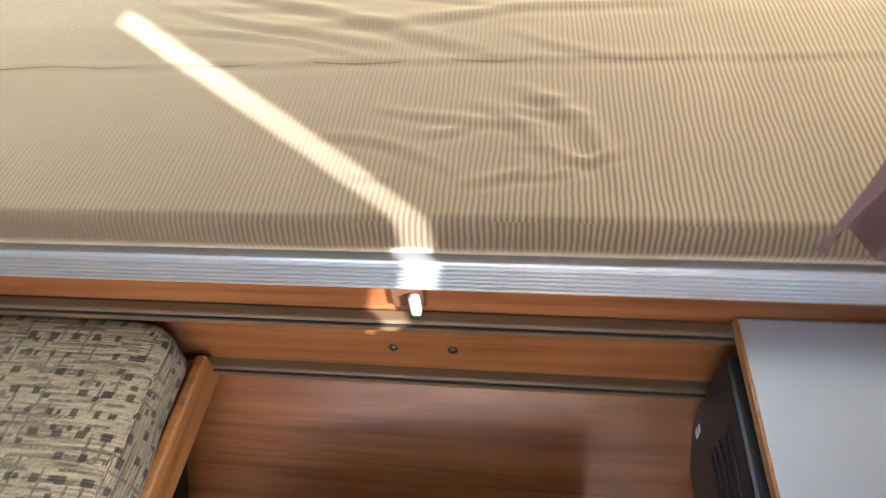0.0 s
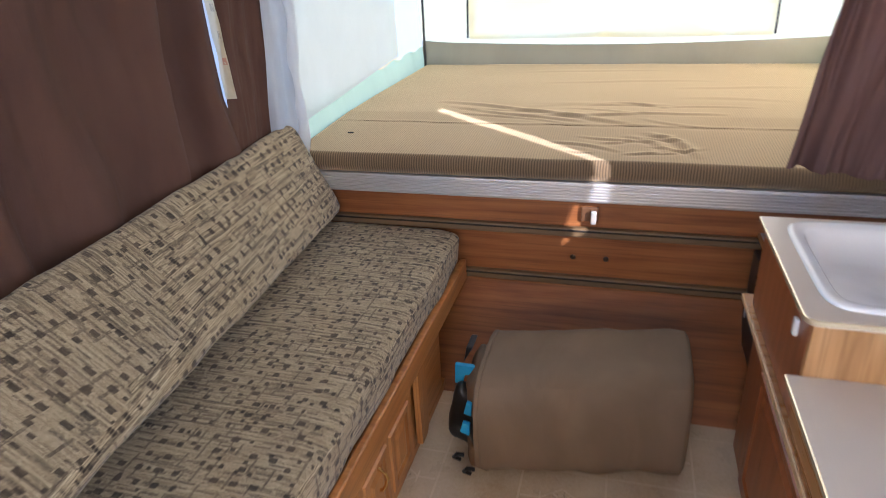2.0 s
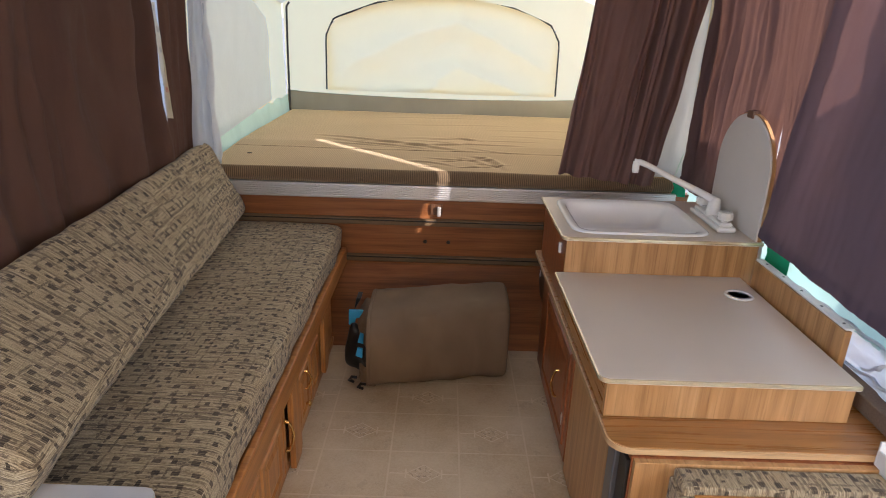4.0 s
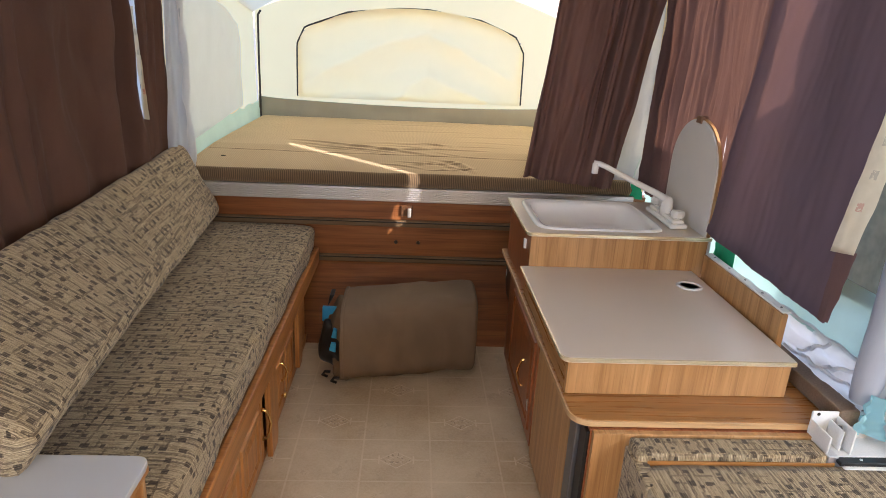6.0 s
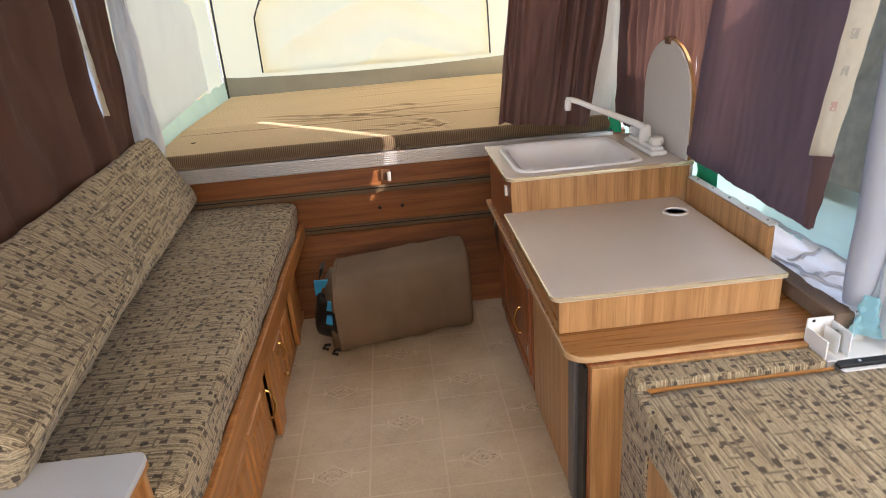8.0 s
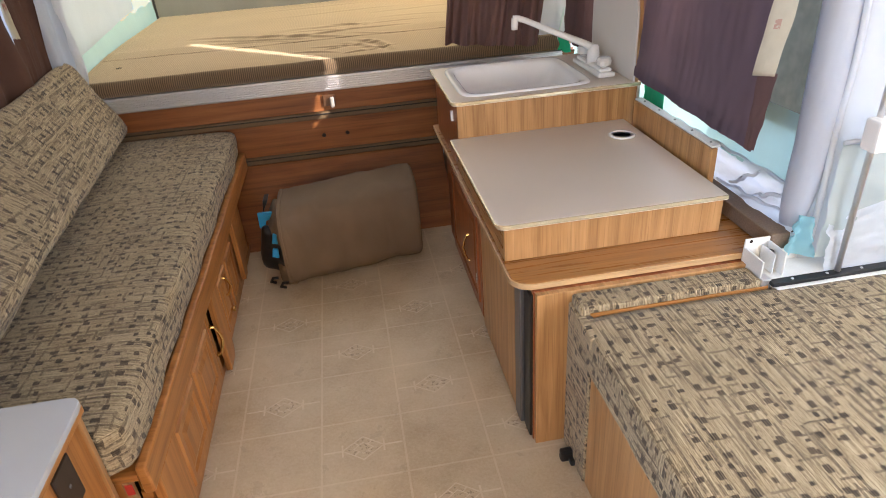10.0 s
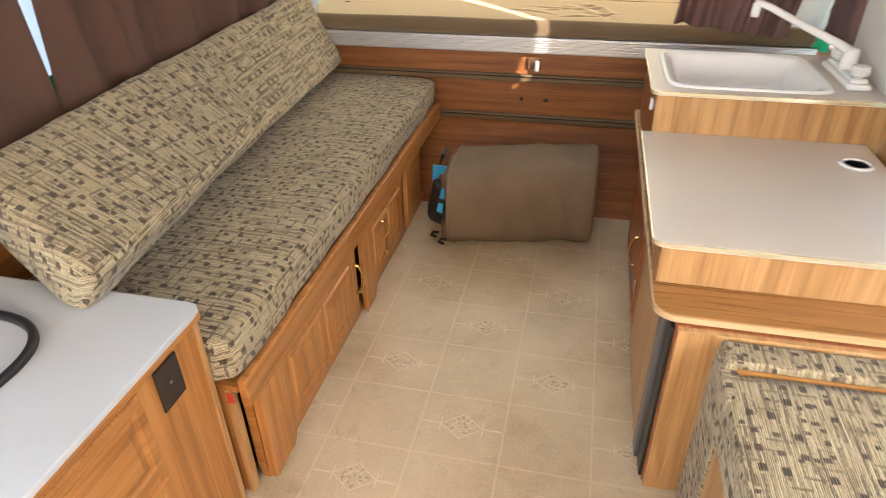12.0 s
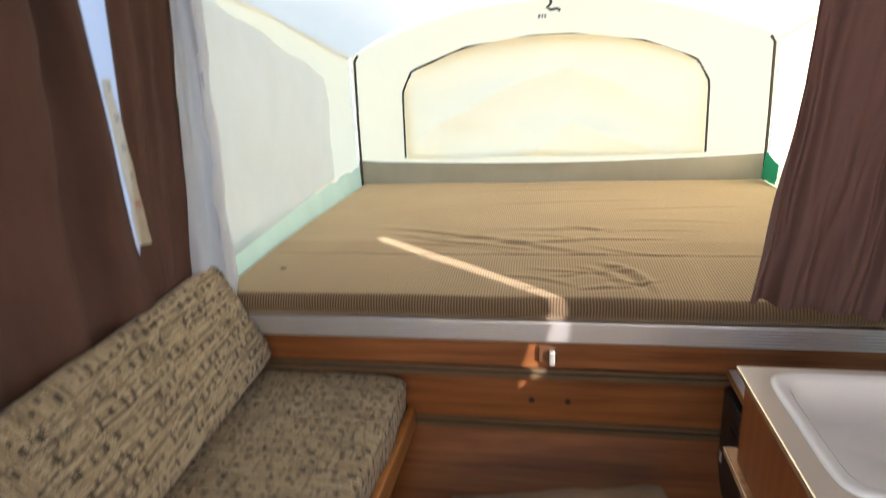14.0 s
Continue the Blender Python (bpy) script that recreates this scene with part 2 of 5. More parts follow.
def vinyl_floor():
    """Cream sheet vinyl printed with squares and a lozenge in every other one."""
    m = Mat("printed_vinyl", 0.32)
    s = m.xyz(m.uv)
    U = m.math("DIVIDE", m.math("ADD", s[0], 10 * 0.230 - 0.102), 0.230)
    V = m.math("DIVIDE", m.math("ADD", s[1], 20 * 0.2165 + 1.43), 0.2165)
    fu, fv = m.math("SUBTRACT", m.math("FRACT", U), 0.5), m.math("SUBTRACT", m.math("FRACT", V), 0.5)
    au, av = m.math("ABSOLUTE", fu), m.math("ABSOLUTE", fv)
    par = m.math("MODULO", m.math("ADD", m.math("FLOOR", U), m.math("FLOOR", V)), 2.0)
    motif = m.math("COMPARE", par, 0.0, 0.1)
    joint = m.math("GREATER_THAN", m.math("MAXIMUM", au, av), 0.487)
    d = m.math("ADD", m.math("MULTIPLY", au, 0.78), av)
    band = lambda x, lo, hi: m.math("MULTIPLY", m.math("GREATER_THAN", x, lo), m.math("LESS_THAN", x, hi))
    rings = m.math("MAXIMUM", band(d, 0.185, 0.205), band(d, 0.085, 0.10))
    rings = m.math("MAXIMUM", rings, m.math("MULTIPLY", m.math("LESS_THAN", m.math("ABSOLUTE", m.math("SUBTRACT", au, av)), 0.012), band(d, 0.1, 0.19)))
    arms = m.math("MULTIPLY", m.math("LESS_THAN", av, 0.012), band(au, 0.25, 0.478))
    arms = m.math("MAXIMUM", arms, m.math("MULTIPLY", band(au, 0.24, 0.262), m.math("LESS_THAN", av, 0.1)))
    lozenge = m.math("MULTIPLY", motif, m.math("MAXIMUM", rings, arms))
    stain = m.noise(m.scaled(3.2, 3.2), 1, 5, 0.65)
    grain = m.noise(m.scaled(110, 110), 1, 6, 0.8)
    f = m.math("ADD", m.math("MULTIPLY", stain, 0.65), m.math("MULTIPLY", grain, 0.35))
    base = m.ramp(f, (0.34, (0.38, 0.285, 0.175)), (0.5, (0.51, 0.415, 0.29)), (0.66, (0.61, 0.515, 0.38)))
    c = m.mix(m.math("MULTIPLY", joint, m.math("MULTIPLY", m.noise(m.scaled(6, 6), 1, 3), 0.75)), base, (0.68, 0.58, 0.44))
    worn = m.math("MULTIPLY", lozenge, m.math("MULTIPLY", m.noise(m.scaled(40, 40), 1, 3), 1.15))
    c = m.mix(worn, c, (0.68, 0.585, 0.46))
    core = m.math("MULTIPLY", motif, m.math("LESS_THAN", d, 0.18))
    dots = m.math("GREATER_THAN", m.noise(m.scaled(90, 90), 1, 2), 0.60)
    c = m.mix(m.math("MULTIPLY", m.math("MULTIPLY", core, dots), 0.6), c, (0.20, 0.155, 0.11))
    smudge = m.noise(m.scaled(9, 9), 1, 5, 0.7)
    c = m.mix(m.math("MULTIPLY", m.math("GREATER_THAN", smudge, 0.62), 0.20), c, (0.25, 0.195, 0.135))
    speck = m.math("GREATER_THAN", m.noise(m.scaled(23, 23), 1, 2), 0.79)
    c = m.mix(m.math("MULTIPLY", speck, 0.5), c, (0.12, 0.09, 0.06))
    m.color(c)
    m.put(m.b.inputs["Roughness"], m.math("ADD", m.math("MULTIPLY", stain, 0.3), 0.22))
    m.bump(m.math("SUBTRACT", grain, m.math("MULTIPLY", joint, 0.8)), 0.16, 0.001)
    return m.m


VINYL = vinyl_floor()


def corduroy():
    m = Mat("ribbed_mattress_cloth", 0.95, 0, 0.15)
    s = m.xyz(m.uv)
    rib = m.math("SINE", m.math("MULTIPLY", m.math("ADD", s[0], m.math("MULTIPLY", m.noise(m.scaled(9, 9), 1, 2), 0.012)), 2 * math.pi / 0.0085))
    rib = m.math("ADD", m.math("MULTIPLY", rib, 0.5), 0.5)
    n = m.noise(m.scaled(5, 5), 1, 4, 0.6)
    fuzz = m.noise(m.scaled(600, 300), 1, 2)
    hi = m.ramp(m.math("ADD", m.math("MULTIPLY", n, 0.5), m.math("MULTIPLY", fuzz, 0.5)), (0.3, (0.190, 0.129, 0.073)), (0.7, (0.268, 0.187, 0.107)))
    # Shade between the ribs is put into the colour of the grooves.
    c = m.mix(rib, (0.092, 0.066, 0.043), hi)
    m.color(c)
    m.bump(m.math("ADD", rib, m.math("MULTIPLY", fuzz, 0.3)), 0.28, 0.002)
    m.b.inputs["Sheen Weight"].default_value = 1.0
    m.b.inputs["Sheen Roughness"].default_value = 0.45
    m.b.inputs["Sheen Tint"].default_value = (1.0, 0.80, 0.52, 1)
    return m.m


CORDUROY = corduroy()


def cloth(name, c, share, through_c, rough=0.9, crease=0.5, weave=900, vary=0.12, streak=0.0):
    m = Mat(name, rough, 0, 0.2)
    w = m.noise(m.scaled(weave, weave), 1, 2, 0.6)
    broad = m.noise(m.scaled(4.5, 2.2), 1, 4, 0.6, 0.8)
    # Shade of hanging creases, put into the colour as streaks and into the bump.
    fold_tone = m.noise(m.scaled(26, 1.6), 1, 5, 0.65, 0.4)
    f = m.math("ADD", m.math("MULTIPLY", w, 0.45), m.math("ADD", m.math("MULTIPLY", broad, 0.55 - streak), m.math("MULTIPLY", fold_tone, streak)))
    lo, hi = tuple(x * (1 - vary) for x in c), tuple(min(1, x * (1 + vary)) for x in c)
    col = m.ramp(f, (0.3, lo), (0.7, hi))
    m.color(col)
    nrm = m.bump(m.math("ADD", m.math("MULTIPLY", w, 0.15), m.math("ADD", broad, m.math("MULTIPLY", fold_tone, streak * 4))), crease, 0.006)
    if share:
        m.translucent(share, through_c)
    return m.m


CANVAS_CREAM = cloth("cream_canvas", (0.80, 0.69, 0.47), 0.80, (1.0, 0.845, 0.52), 0.85, 1.0)
CANVAS_WHITE = cloth("white_tent_vinyl", (0.76, 0.78, 0.81), 0.5, (0.87, 0.90, 0.95), 0.6, 0.9)
CANVAS_AQUA = cloth("aqua_tent_vinyl", (0.68, 0.73, 0.70), 0.45, (0.80, 0.91, 0.86), 0.55, 0.35)
BAY_CLOTH = cloth("pale_grey_bay_cloth", (0.56, 0.57, 0.58), 0.30, (0.70, 0.73, 0.74), 0.6, 0.5)
BAY_AQUA = cloth("grey_aqua_bay_cloth", (0.50, 0.55, 0.54), 0.30, (0.62, 0.74, 0.72), 0.6, 0.6)
CANVAS_GREY = cloth("grey_tent_skirt", (0.35, 0.33, 0.27), 0.12, (0.4, 0.38, 0.3), 0.85, 0.4)
# Greyer copy of the cream canvas; the roof's shade is put into its colour.
CANVAS_SHADE = cloth("shaded_roof_canvas", (0.72, 0.69, 0.62), 0.68, (1.0, 0.85, 0.60), 0.85, 0.3)
CURTAIN = cloth("plum_brown_curtain", (0.112, 0.070, 0.076), 0.15, (0.33, 0.165, 0.115), 0.8, 1.0, 420, 0.34, 0.25)
# Curtain cloth again, with the bluish window light put into its colour.
CURTAIN_COOL = cloth("plum_curtain_cool_lit", (0.118, 0.088, 0.118), 0.15, (0.29, 0.155, 0.13), 0.85, 0.35, 420, 0.16, 0.06)
CURTAIN_THICK = cloth("grey_plum_curtain", (0.165, 0.100, 0.090), 0.05, (0.30, 0.13, 0.10), 0.8, 0.7, 420, 0.22, 0.12)
# Browner curtain cloth for the bench wall; the warm light is in its colour.
CURTAIN_WARM = cloth("plum_brown_lined_warm_lit", (0.092, 0.048, 0.033), 0.05, (0.30, 0.12, 0.07), 0.85, 0.8, 420, 0.24, 0.12)
TARP = cloth("brown_tarp_cloth", (0.175, 0.124, 0.080), 0.0, None, 0.62, 1.0, 500, 0.28)
PIPING = cloth("dark_cord", (0.06, 0.055, 0.05), 0.0, None)
FLAP = cloth("grey_canvas_flap", (0.54, 0.57, 0.63), 0.32, (0.66, 0.72, 0.84), 0.8, 0.6)
CANVAS_MINT = cloth("mint_tent_border", (0.60, 0.73, 0.69), 0.45, (0.68, 0.92, 0.86), 0.55, 0.5)
CANVAS_SKY = cloth("aqua_band_cloth", (0.50, 0.66, 0.66), 0.35, (0.50, 0.78, 0.74), 0.5, 0.6)
MESH_DIRTY = cloth("grimy_window_film", (0.17, 0.175, 0.135), 0.28, (0.34, 0.35, 0.28), 0.40, 1.0, 22, 0.75)


# ---- mesh helpers ----
def metre_uv(bm):
    """Texture coordinates in metres, laid flat on each face's main plane."""
    layer = bm.loops.layers.uv.verify()
    bm.normal_update()
    for f in bm.faces:
        n = [abs(c) for c in f.normal]
        k = n.index(max(n))
        for lp in f.loops:
            x, y, z = lp.vert.co
            lp[layer].uv = ((y, z), (x, z), (x, y))[k]


def link(name, bm, material, at=(0, 0, 0), smooth=False, uv=True):
    if uv:
        metre_uv(bm)
    bm.transform(Matrix.Translation(-Vector(at)))
    me = bpy.data.meshes.new(name)
    bm.to_mesh(me)
    bm.free()
    if smooth:
        for p in me.polygons:
            p.use_smooth = True
    me.materials.append(material)
    ob = new(name, me)
    ob.location = at
    return ob


def thing(name, at, label, category, group="", kind=""):
    ob = new(name)
    ob.empty_display_size = 0.05
    ob.location = at
    return tagged(ob, label, category, group, kind)


def part(name, bm, material, parent, label="", smooth=False, uv=True):
    """One mesh under a thing or under a part; bm is in world metres."""
    base = parent
    at = Vector((0, 0, 0))
    while base:
        at += base.location
        base = base.parent
    ob = link(name, bm, material, at, smooth, uv)
    ob.location = (0, 0, 0)
    ob.parent = parent
    return tagged(ob, label)


def solo(name, bm, material, label, category, kind="", group="", smooth=False, at=None, uv=True):
    vs = [v.co for v in bm.verts]
    if at is None:
        at = (sum(v.x for v in vs) / len(vs), sum(v.y for v in vs) / len(vs), min(v.z for v in vs))
    ob = link(name, bm, material, at, smooth, uv)
    return tagged(ob, label, category, group, kind)


def box(x0, x1, y0, y1, z0, z1, bevel=0.002, seg=2, bm=None):
    b = bmesh.new()
    bmesh.ops.create_cube(b, size=1, matrix=Matrix.Translation(((x0 + x1) / 2, (y0 + y1) / 2, (z0 + z1) / 2)) @ Matrix.Diagonal((x1 - x0, y1 - y0, z1 - z0, 1)))
    if bevel:
        bmesh.ops.bevel(b, geom=b.edges[:], offset=bevel, segments=seg, profile=0.5, affect="EDGES", clamp_overlap=True)
    if bm is None:
        return b
    me = bpy.data.meshes.new("tmp")
    b.to_mesh(me)
    b.free()
    bm.from_mesh(me)
    bpy.data.meshes.remove(me)
    return bm


def prism(points, y0, y1, axis="y", bevel=0.0):
    """A flat outline pushed along one axis. points: (a, b) in the two other axes."""
    bm = bmesh.new()
    place = {"y": lambda a, b, t: (a, t, b), "x": lambda a, b, t: (t, a, b), "z": lambda a, b, t: (a, b, t)}[axis]
    v0 = [bm.verts.new(place(a, b, y0)) for a, b in points]
    v1 = [bm.verts.new(place(a, b, y1)) for a, b in points]
    bm.faces.new(v0)
    bm.faces.new(v1[::-1])
    for i in range(len(points)):
        j = (i + 1) % len(points)
        bm.faces.new((v0[j], v0[i], v1[i], v1[j]))
    bmesh.ops.recalc_face_normals(bm, faces=bm.faces[:])
    if bevel:
        bmesh.ops.bevel(bm, geom=bm.edges[:], offset=bevel, segments=2, profile=0.5, affect="EDGES", clamp_overlap=True)
    return bm


def tube(points, r, sides=8, closed=False):
    bm = bmesh.new()
    pts = [Vector(p) for p in points]
    rings = []
    side = None
    for i, p in enumerate(pts):
        d = (pts[min(i + 1, len(pts) - 1)] - pts[max(i - 1, 0)]).normalized()
        if side is None:
            side = Vector((1, 0, 0)) if abs(d.x) < 0.7 else Vector((0, 0, 1))
        side = (side - d * side.dot(d)).normalized()
        up = d.cross(side)
        rad = r[i] if isinstance(r, (list, tuple)) else r
        rings.append([bm.verts.new(p + side * rad * math.cos(2 * math.pi * k / sides) + up * rad * math.sin(2 * math.pi * k / sides)) for k in range(sides)])
    for A, B in zip(rings, rings[1:]):
        for k in range(sides):
            bm.faces.new((A[k], A[(k + 1) % sides], B[(k + 1) % sides], B[k]))
    bm.faces.new(rings[0][::-1])
    bm.faces.new(rings[-1])
    bmesh.ops.recalc_face_normals(bm, faces=bm.faces[:])
    return bm


def lathe(profile, centre, axis=(0, 0, 1), sides=24):
    """profile: (radius, height) pairs turned about an axis through centre."""
    bm = bmesh.new()
    q = Vector(axis).to_track_quat("Z", "Y")
    rings = [[bm.verts.new(Vector(centre) + q @ Vector((r * math.cos(2 * math.pi * k / sides), r * math.sin(2 * math.pi * k / sides), h))) for k in range(sides)] for r, h in profile]
    for A, B in zip(rings, rings[1:]):
        for k in range(sides):
            bm.faces.new((A[k], A[(k + 1) % sides], B[(k + 1) % sides], B[k]))
    bm.faces.new(rings[0][::-1])
    bm.faces.new(rings[-1])
    bmesh.ops.recalc_face_normals(bm, faces=bm.faces[:])
    return bm


def sheet(place, nu, nv, scale_u=1.0, scale_v=1.0):
    """A grid of place(u, v), u and v from 0 to 1, with texture metres."""
    bm = bmesh.new()
    vs = [[bm.verts.new(place(i / nu, j / nv)) for i in range(nu + 1)] for j in range(nv + 1)]
    layer = bm.loops.layers.uv.verify()
    for j in range(nv):
        for i in range(nu):
            f = bm.faces.new((vs[j][i], vs[j][i + 1], vs[j + 1][i + 1], vs[j + 1][i]))
            for lp, (a, b) in zip(f.loops, ((i, j), (i + 1, j), (i + 1, j + 1), (i, j + 1))):
                lp[layer].uv = (a / nu * scale_u, b / nv * scale_v)
    return bm


def lerp(a, b, t):
    return Vector(a) * (1 - t) + Vector(b) * t


def quad(a, b, c, d, nu=24, nv=16, billow=None):
    """A sheet over corners a b (low edge), d c (high edge), moved along its normal by billow(u, v)."""
    a, b, c, d = map(Vector, (a, b, c, d))
    n = (b - a).cross(d - a).normalized()

    def place(u, v):
        p = (a * (1 - u) + b * u) * (1 - v) + (d * (1 - u) + c * u) * v
        return p + n * (billow(u, v) if billow else 0)
    return sheet(place, nu, nv, (b - a).length, (d - a).length)


def wrinkle(x, y, s=1.0, k=0.0):
    return noise.noise(Vector((x * s, y * s, k)))


def cushion(sections, bulge=0.012, r=0.035, n_len=48, square=0.28, crumple=0.0):
    """A stuffed block swept through cross-sections: each (centre, half a, half b) with vectors a and b."""
    ring = []
    per = 40
    for k in range(per):
        t = 2 * math.pi * k / per
        c, s = math.cos(t), math.sin(t)
        ring.append((math.copysign(abs(c) ** square, c), math.copysign(abs(s) ** square, s)))
    bm = bmesh.new()
    rows = []
    for i in range(n_len + 1):
        t = i / n_len
        c0, a0, b0 = sections[0]
        c1, a1, b1 = sections[1]
        c, a, b = lerp(c0, c1, t), lerp(a0, a1, t), lerp(b0, b1, t)
        length = (Vector(c1) - Vector(c0)).length
        e = min(t, 1 - t) * length
        f = 1 - r / max(a.length, b.length) * 0.9 * max(0.0, 1 - e / r) ** 2
        row = []
        for k, (p, q) in enumerate(ring):
            w = c + a * p * f + b * q * f
            d = (a * p + b * q).normalized()
            w += d * (bulge * 0.7 * (0.35 + noise.noise(w * 5.0)) + crumple * (noise.noise(w * 14.0) - 0.6 * abs(noise.noise(w * 9.0 + Vector((3, 1, 7))))))
            row.append(bm.verts.new(w))
        rows.append(row)
    for A, B in zip(rows, rows[1:]):
        for k in range(per):
            bm.faces.new((A[k], A[(k + 1) % per], B[(k + 1) % per], B[k]))
    for row in (rows[0][::-1], rows[-1]):
        mid = bm.verts.new(sum((v.co for v in row), Vector()) / per)
        for k in range(per):
            bm.faces.new((row[k], row[(k + 1) % per], mid))
    bmesh.ops.recalc_face_normals(bm, faces=bm.faces[:])
    return bm


# ---- shell ----
solo("floor", box(-1.1, 1.7, -3.75, 0.1, -0.05, 0.0, 0), VINYL, "cream printed vinyl floor with worn lozenge squares", "floor", "structure", at=(0, 0, -0.05))

front = thing("wall_front", (0, 0, 0), "reddish wood-grain front wall with olive mouldings below the bed", "wall", kind="structure")
part("upper_panel", box(-1.06, 1.06, 0.0, 0.03, 0.50, 0.66), CHERRY, front)
part("middle_panel", box(-1.06, 1.06, -0.004, 0.03, 0.30, 0.50), CHERRY, front)
part("end_cap", box(1.062, 1.16, -0.02, 0.03, 0.0, 0.668), CHERRY, front)
part("lower_panel", prism([(-0.012, 0.30), (0.03, 0.30), (-0.24, -0.002), (-0.285, -0.002)], -1.06, 1.06, "x"), CHERRY, front)
for z in (0.503, 0.325):
    m = part("moulding", box(-1.06, 1.06, -0.026, 0.0, z - 0.02, z + 0.012, 0.006, 3), OLIVE, front)
    # Dark strip painted on for the shade in a groove.
    part("moulding_groove", box(-1.06, 1.06, -0.03, -0.024, z + 0.001, z + 0.006, 0.001), SHADE_DARK, m)

rail = thing("bed_rail", (0, -0.02, 0.61), "ribbed aluminium rail along the bed edge", "rail")
part("rail_body", box(-1.0, 1.06, -0.03, 0.0, 0.607, 0.672, 0.003), ALU, rail)
for i in range(6):
    part("rib", box(-1.0, 1.06, -0.0345, -0.029, 0.613 + i * 0.0095, 0.6185 + i * 0.0095, 0.001, 1), ALU, rail)

latch = thing("latch", (0.0, -0.02, 0.55), "small white catch on a dark plate under the rail", "latch")
part("plate", box(-0.035, 0.02, -0.010, -0.001, 0.535, 0.585, 0.003), plain("brown_plate", (0.11, 0.05, 0.022), 0.4), latch)
part("catch", box(-0.004, 0.014, -0.026, -0.010, 0.530, 0.576, 0.005), plain("dull_nickel", (0.5, 0.49, 0.46), 0.4, 0.4, 300, 0.2), latch)
for x in (-0.055, 0.052):
    solo("bolt", lathe([(0.009, 0), (0.009, 0.003), (0.005, 0.006), (0.002, 0.006)], (x, -0.004, 0.403), (0, -1, 0), 12), OUTLET, "small dark screw head in the wood panel", "screw", group="screws in the front panel")

# ---- bunk: deck, mattress, tent ----
solo("bed_deck", box(-1.06, 1.06, 0.0, 1.68, 0.62, 0.672, 0.003), DECK, "plain board under the bunk mattress", "bed base")


rng = random.Random(5)
# each fold of the cover: from, to, bow, height, width
RUCKS = [(-1.03, 0.36, 1.04, 0.36, 0.0, 0.004, 0.010),
         (-0.70, 0.69, 0.13, 0.36, 0.03, 0.012, 0.016), (-0.62, 0.60, -0.05, 0.41, -0.02, 0.009, 0.012), (-0.10, 0.48, 0.45, 0.53, 0.02, 0.009, 0.014),
         (0.15, 0.29, 0.30, 0.04, 0.04, 0.013, 0.015), (0.08, 0.25, 0.22, 0.08, 0.03, 0.008, 0.012), (-0.16, 0.17, 0.08, 0.08, 0.02, 0.007, 0.010), (-0.08, 0.24, 0.20, 0.19, -0.01, 0.007, 0.009)]
RUCKS += [(x, y, x + rng.uniform(0.2, 0.5), y + rng.uniform(-0.12, 0.02), rng.uniform(-0.02, 0.03), rng.uniform(0.004, 0.008), rng.uniform(0.008, 0.013)) for x, y in [(rng.uniform(-0.6, 0.2), rng.uniform(0.42, 0.72)) for _ in range(9)]]
RUCKS += [(x, y, x + rng.uniform(0.06, 0.16), y + rng.uniform(-0.06, 0.05), rng.uniform(-0.02, 0.02), rng.uniform(0.004, 0.007), rng.uniform(0.007, 0.010)) for x, y in [(rng.uniform(-0.12, 0.22), rng.uniform(0.06, 0.28)) for _ in range(9)]]
RUCKS += [(x, y, x + rng.uniform(0.4, 0.9), y + rng.uniform(-0.1, 0.1), 0.02, 0.003, 0.02) for x, y in [(rng.uniform(-0.9, 0.3), rng.uniform(0.3, 1.4)) for _ in range(7)]]


def mattress():
    bm = bmesh.new()
    x0, x1, y0, y1, zb = -1.03, 1.04, -0.012, 1.62, 0.674
    nx, ny = 190, 170

    def top(x, y):
        z = 0.737 + 0.026 * min(1.0, (y - y0) / 0.5) + 0.003 * wrinkle(x, y, 3)
        e = min(y - y0, 0.016)
        z -= 0.012 * (1 - max(0, e) / 0.016) ** 2
        for ax, ay, bx, by, bow, amp, w in RUCKS:
            ex, ey = bx - ax, by - ay
            size = math.hypot(ex, ey)
            t = ((x - ax) * ex + (y - ay) * ey) / size ** 2 * 2 - 1
            if abs(t) < 1:
                d = ((y - ay) * ex - (x - ax) * ey) / size - bow * (1 - t * t)
                if abs(d) < 5 * w:
                    d += 0.010 * wrinkle(x + ay * 7, y + ax * 3, 7)
                    z += 0.44 * (1 - t * t) ** 0.7 * amp * (math.exp(-(d / w) ** 2) - 0.7 * math.exp(-((d + 1.7 * w) / w) ** 2))
        return z
    grid = [[bm.verts.new((x0 + (x1 - x0) * i / nx, y0 + (y1 - y0) * (j / ny) ** 1.6, 0)) for i in range(nx + 1)] for j in range(ny + 1)]
    for r in grid:
        for v in r:
            v.co.z = top(v.co.x, v.co.y)
    for j in range(ny):
        for i in range(nx):
            bm.faces.new((grid[j][i], grid[j][i + 1], grid[j + 1][i + 1], grid[j + 1][i]))
    edge = grid[0] + [r[-1] for r in grid[1:]] + grid[-1][-2::-1] + [r[0] for r in grid[-2:0:-1]]
    prev = edge
    for zf, out in ((0.5, 0.010), (0.0, 0.002)):
        cur = []
        for v in edge:
            dx = -out if v.co.x <= x0 + 1e-4 else out if v.co.x >= x1 - 1e-4 else 0
            dy = -out if v.co.y <= y0 + 1e-4 else out if v.co.y >= y1 - 1e-4 else 0
            cur.append(bm.verts.new((v.co.x + dx, v.co.y + dy, zb + (v.co.z - zb) * zf)))
        for k in range(len(edge)):
            bm.faces.new((prev[k], cur[k], cur[(k + 1) % len(edge)], prev[(k + 1) % len(edge)]))
        prev = cur
    bm.faces.new(prev)
    bmesh.ops.recalc_face_normals(bm, faces=bm.faces[:])
    return bm


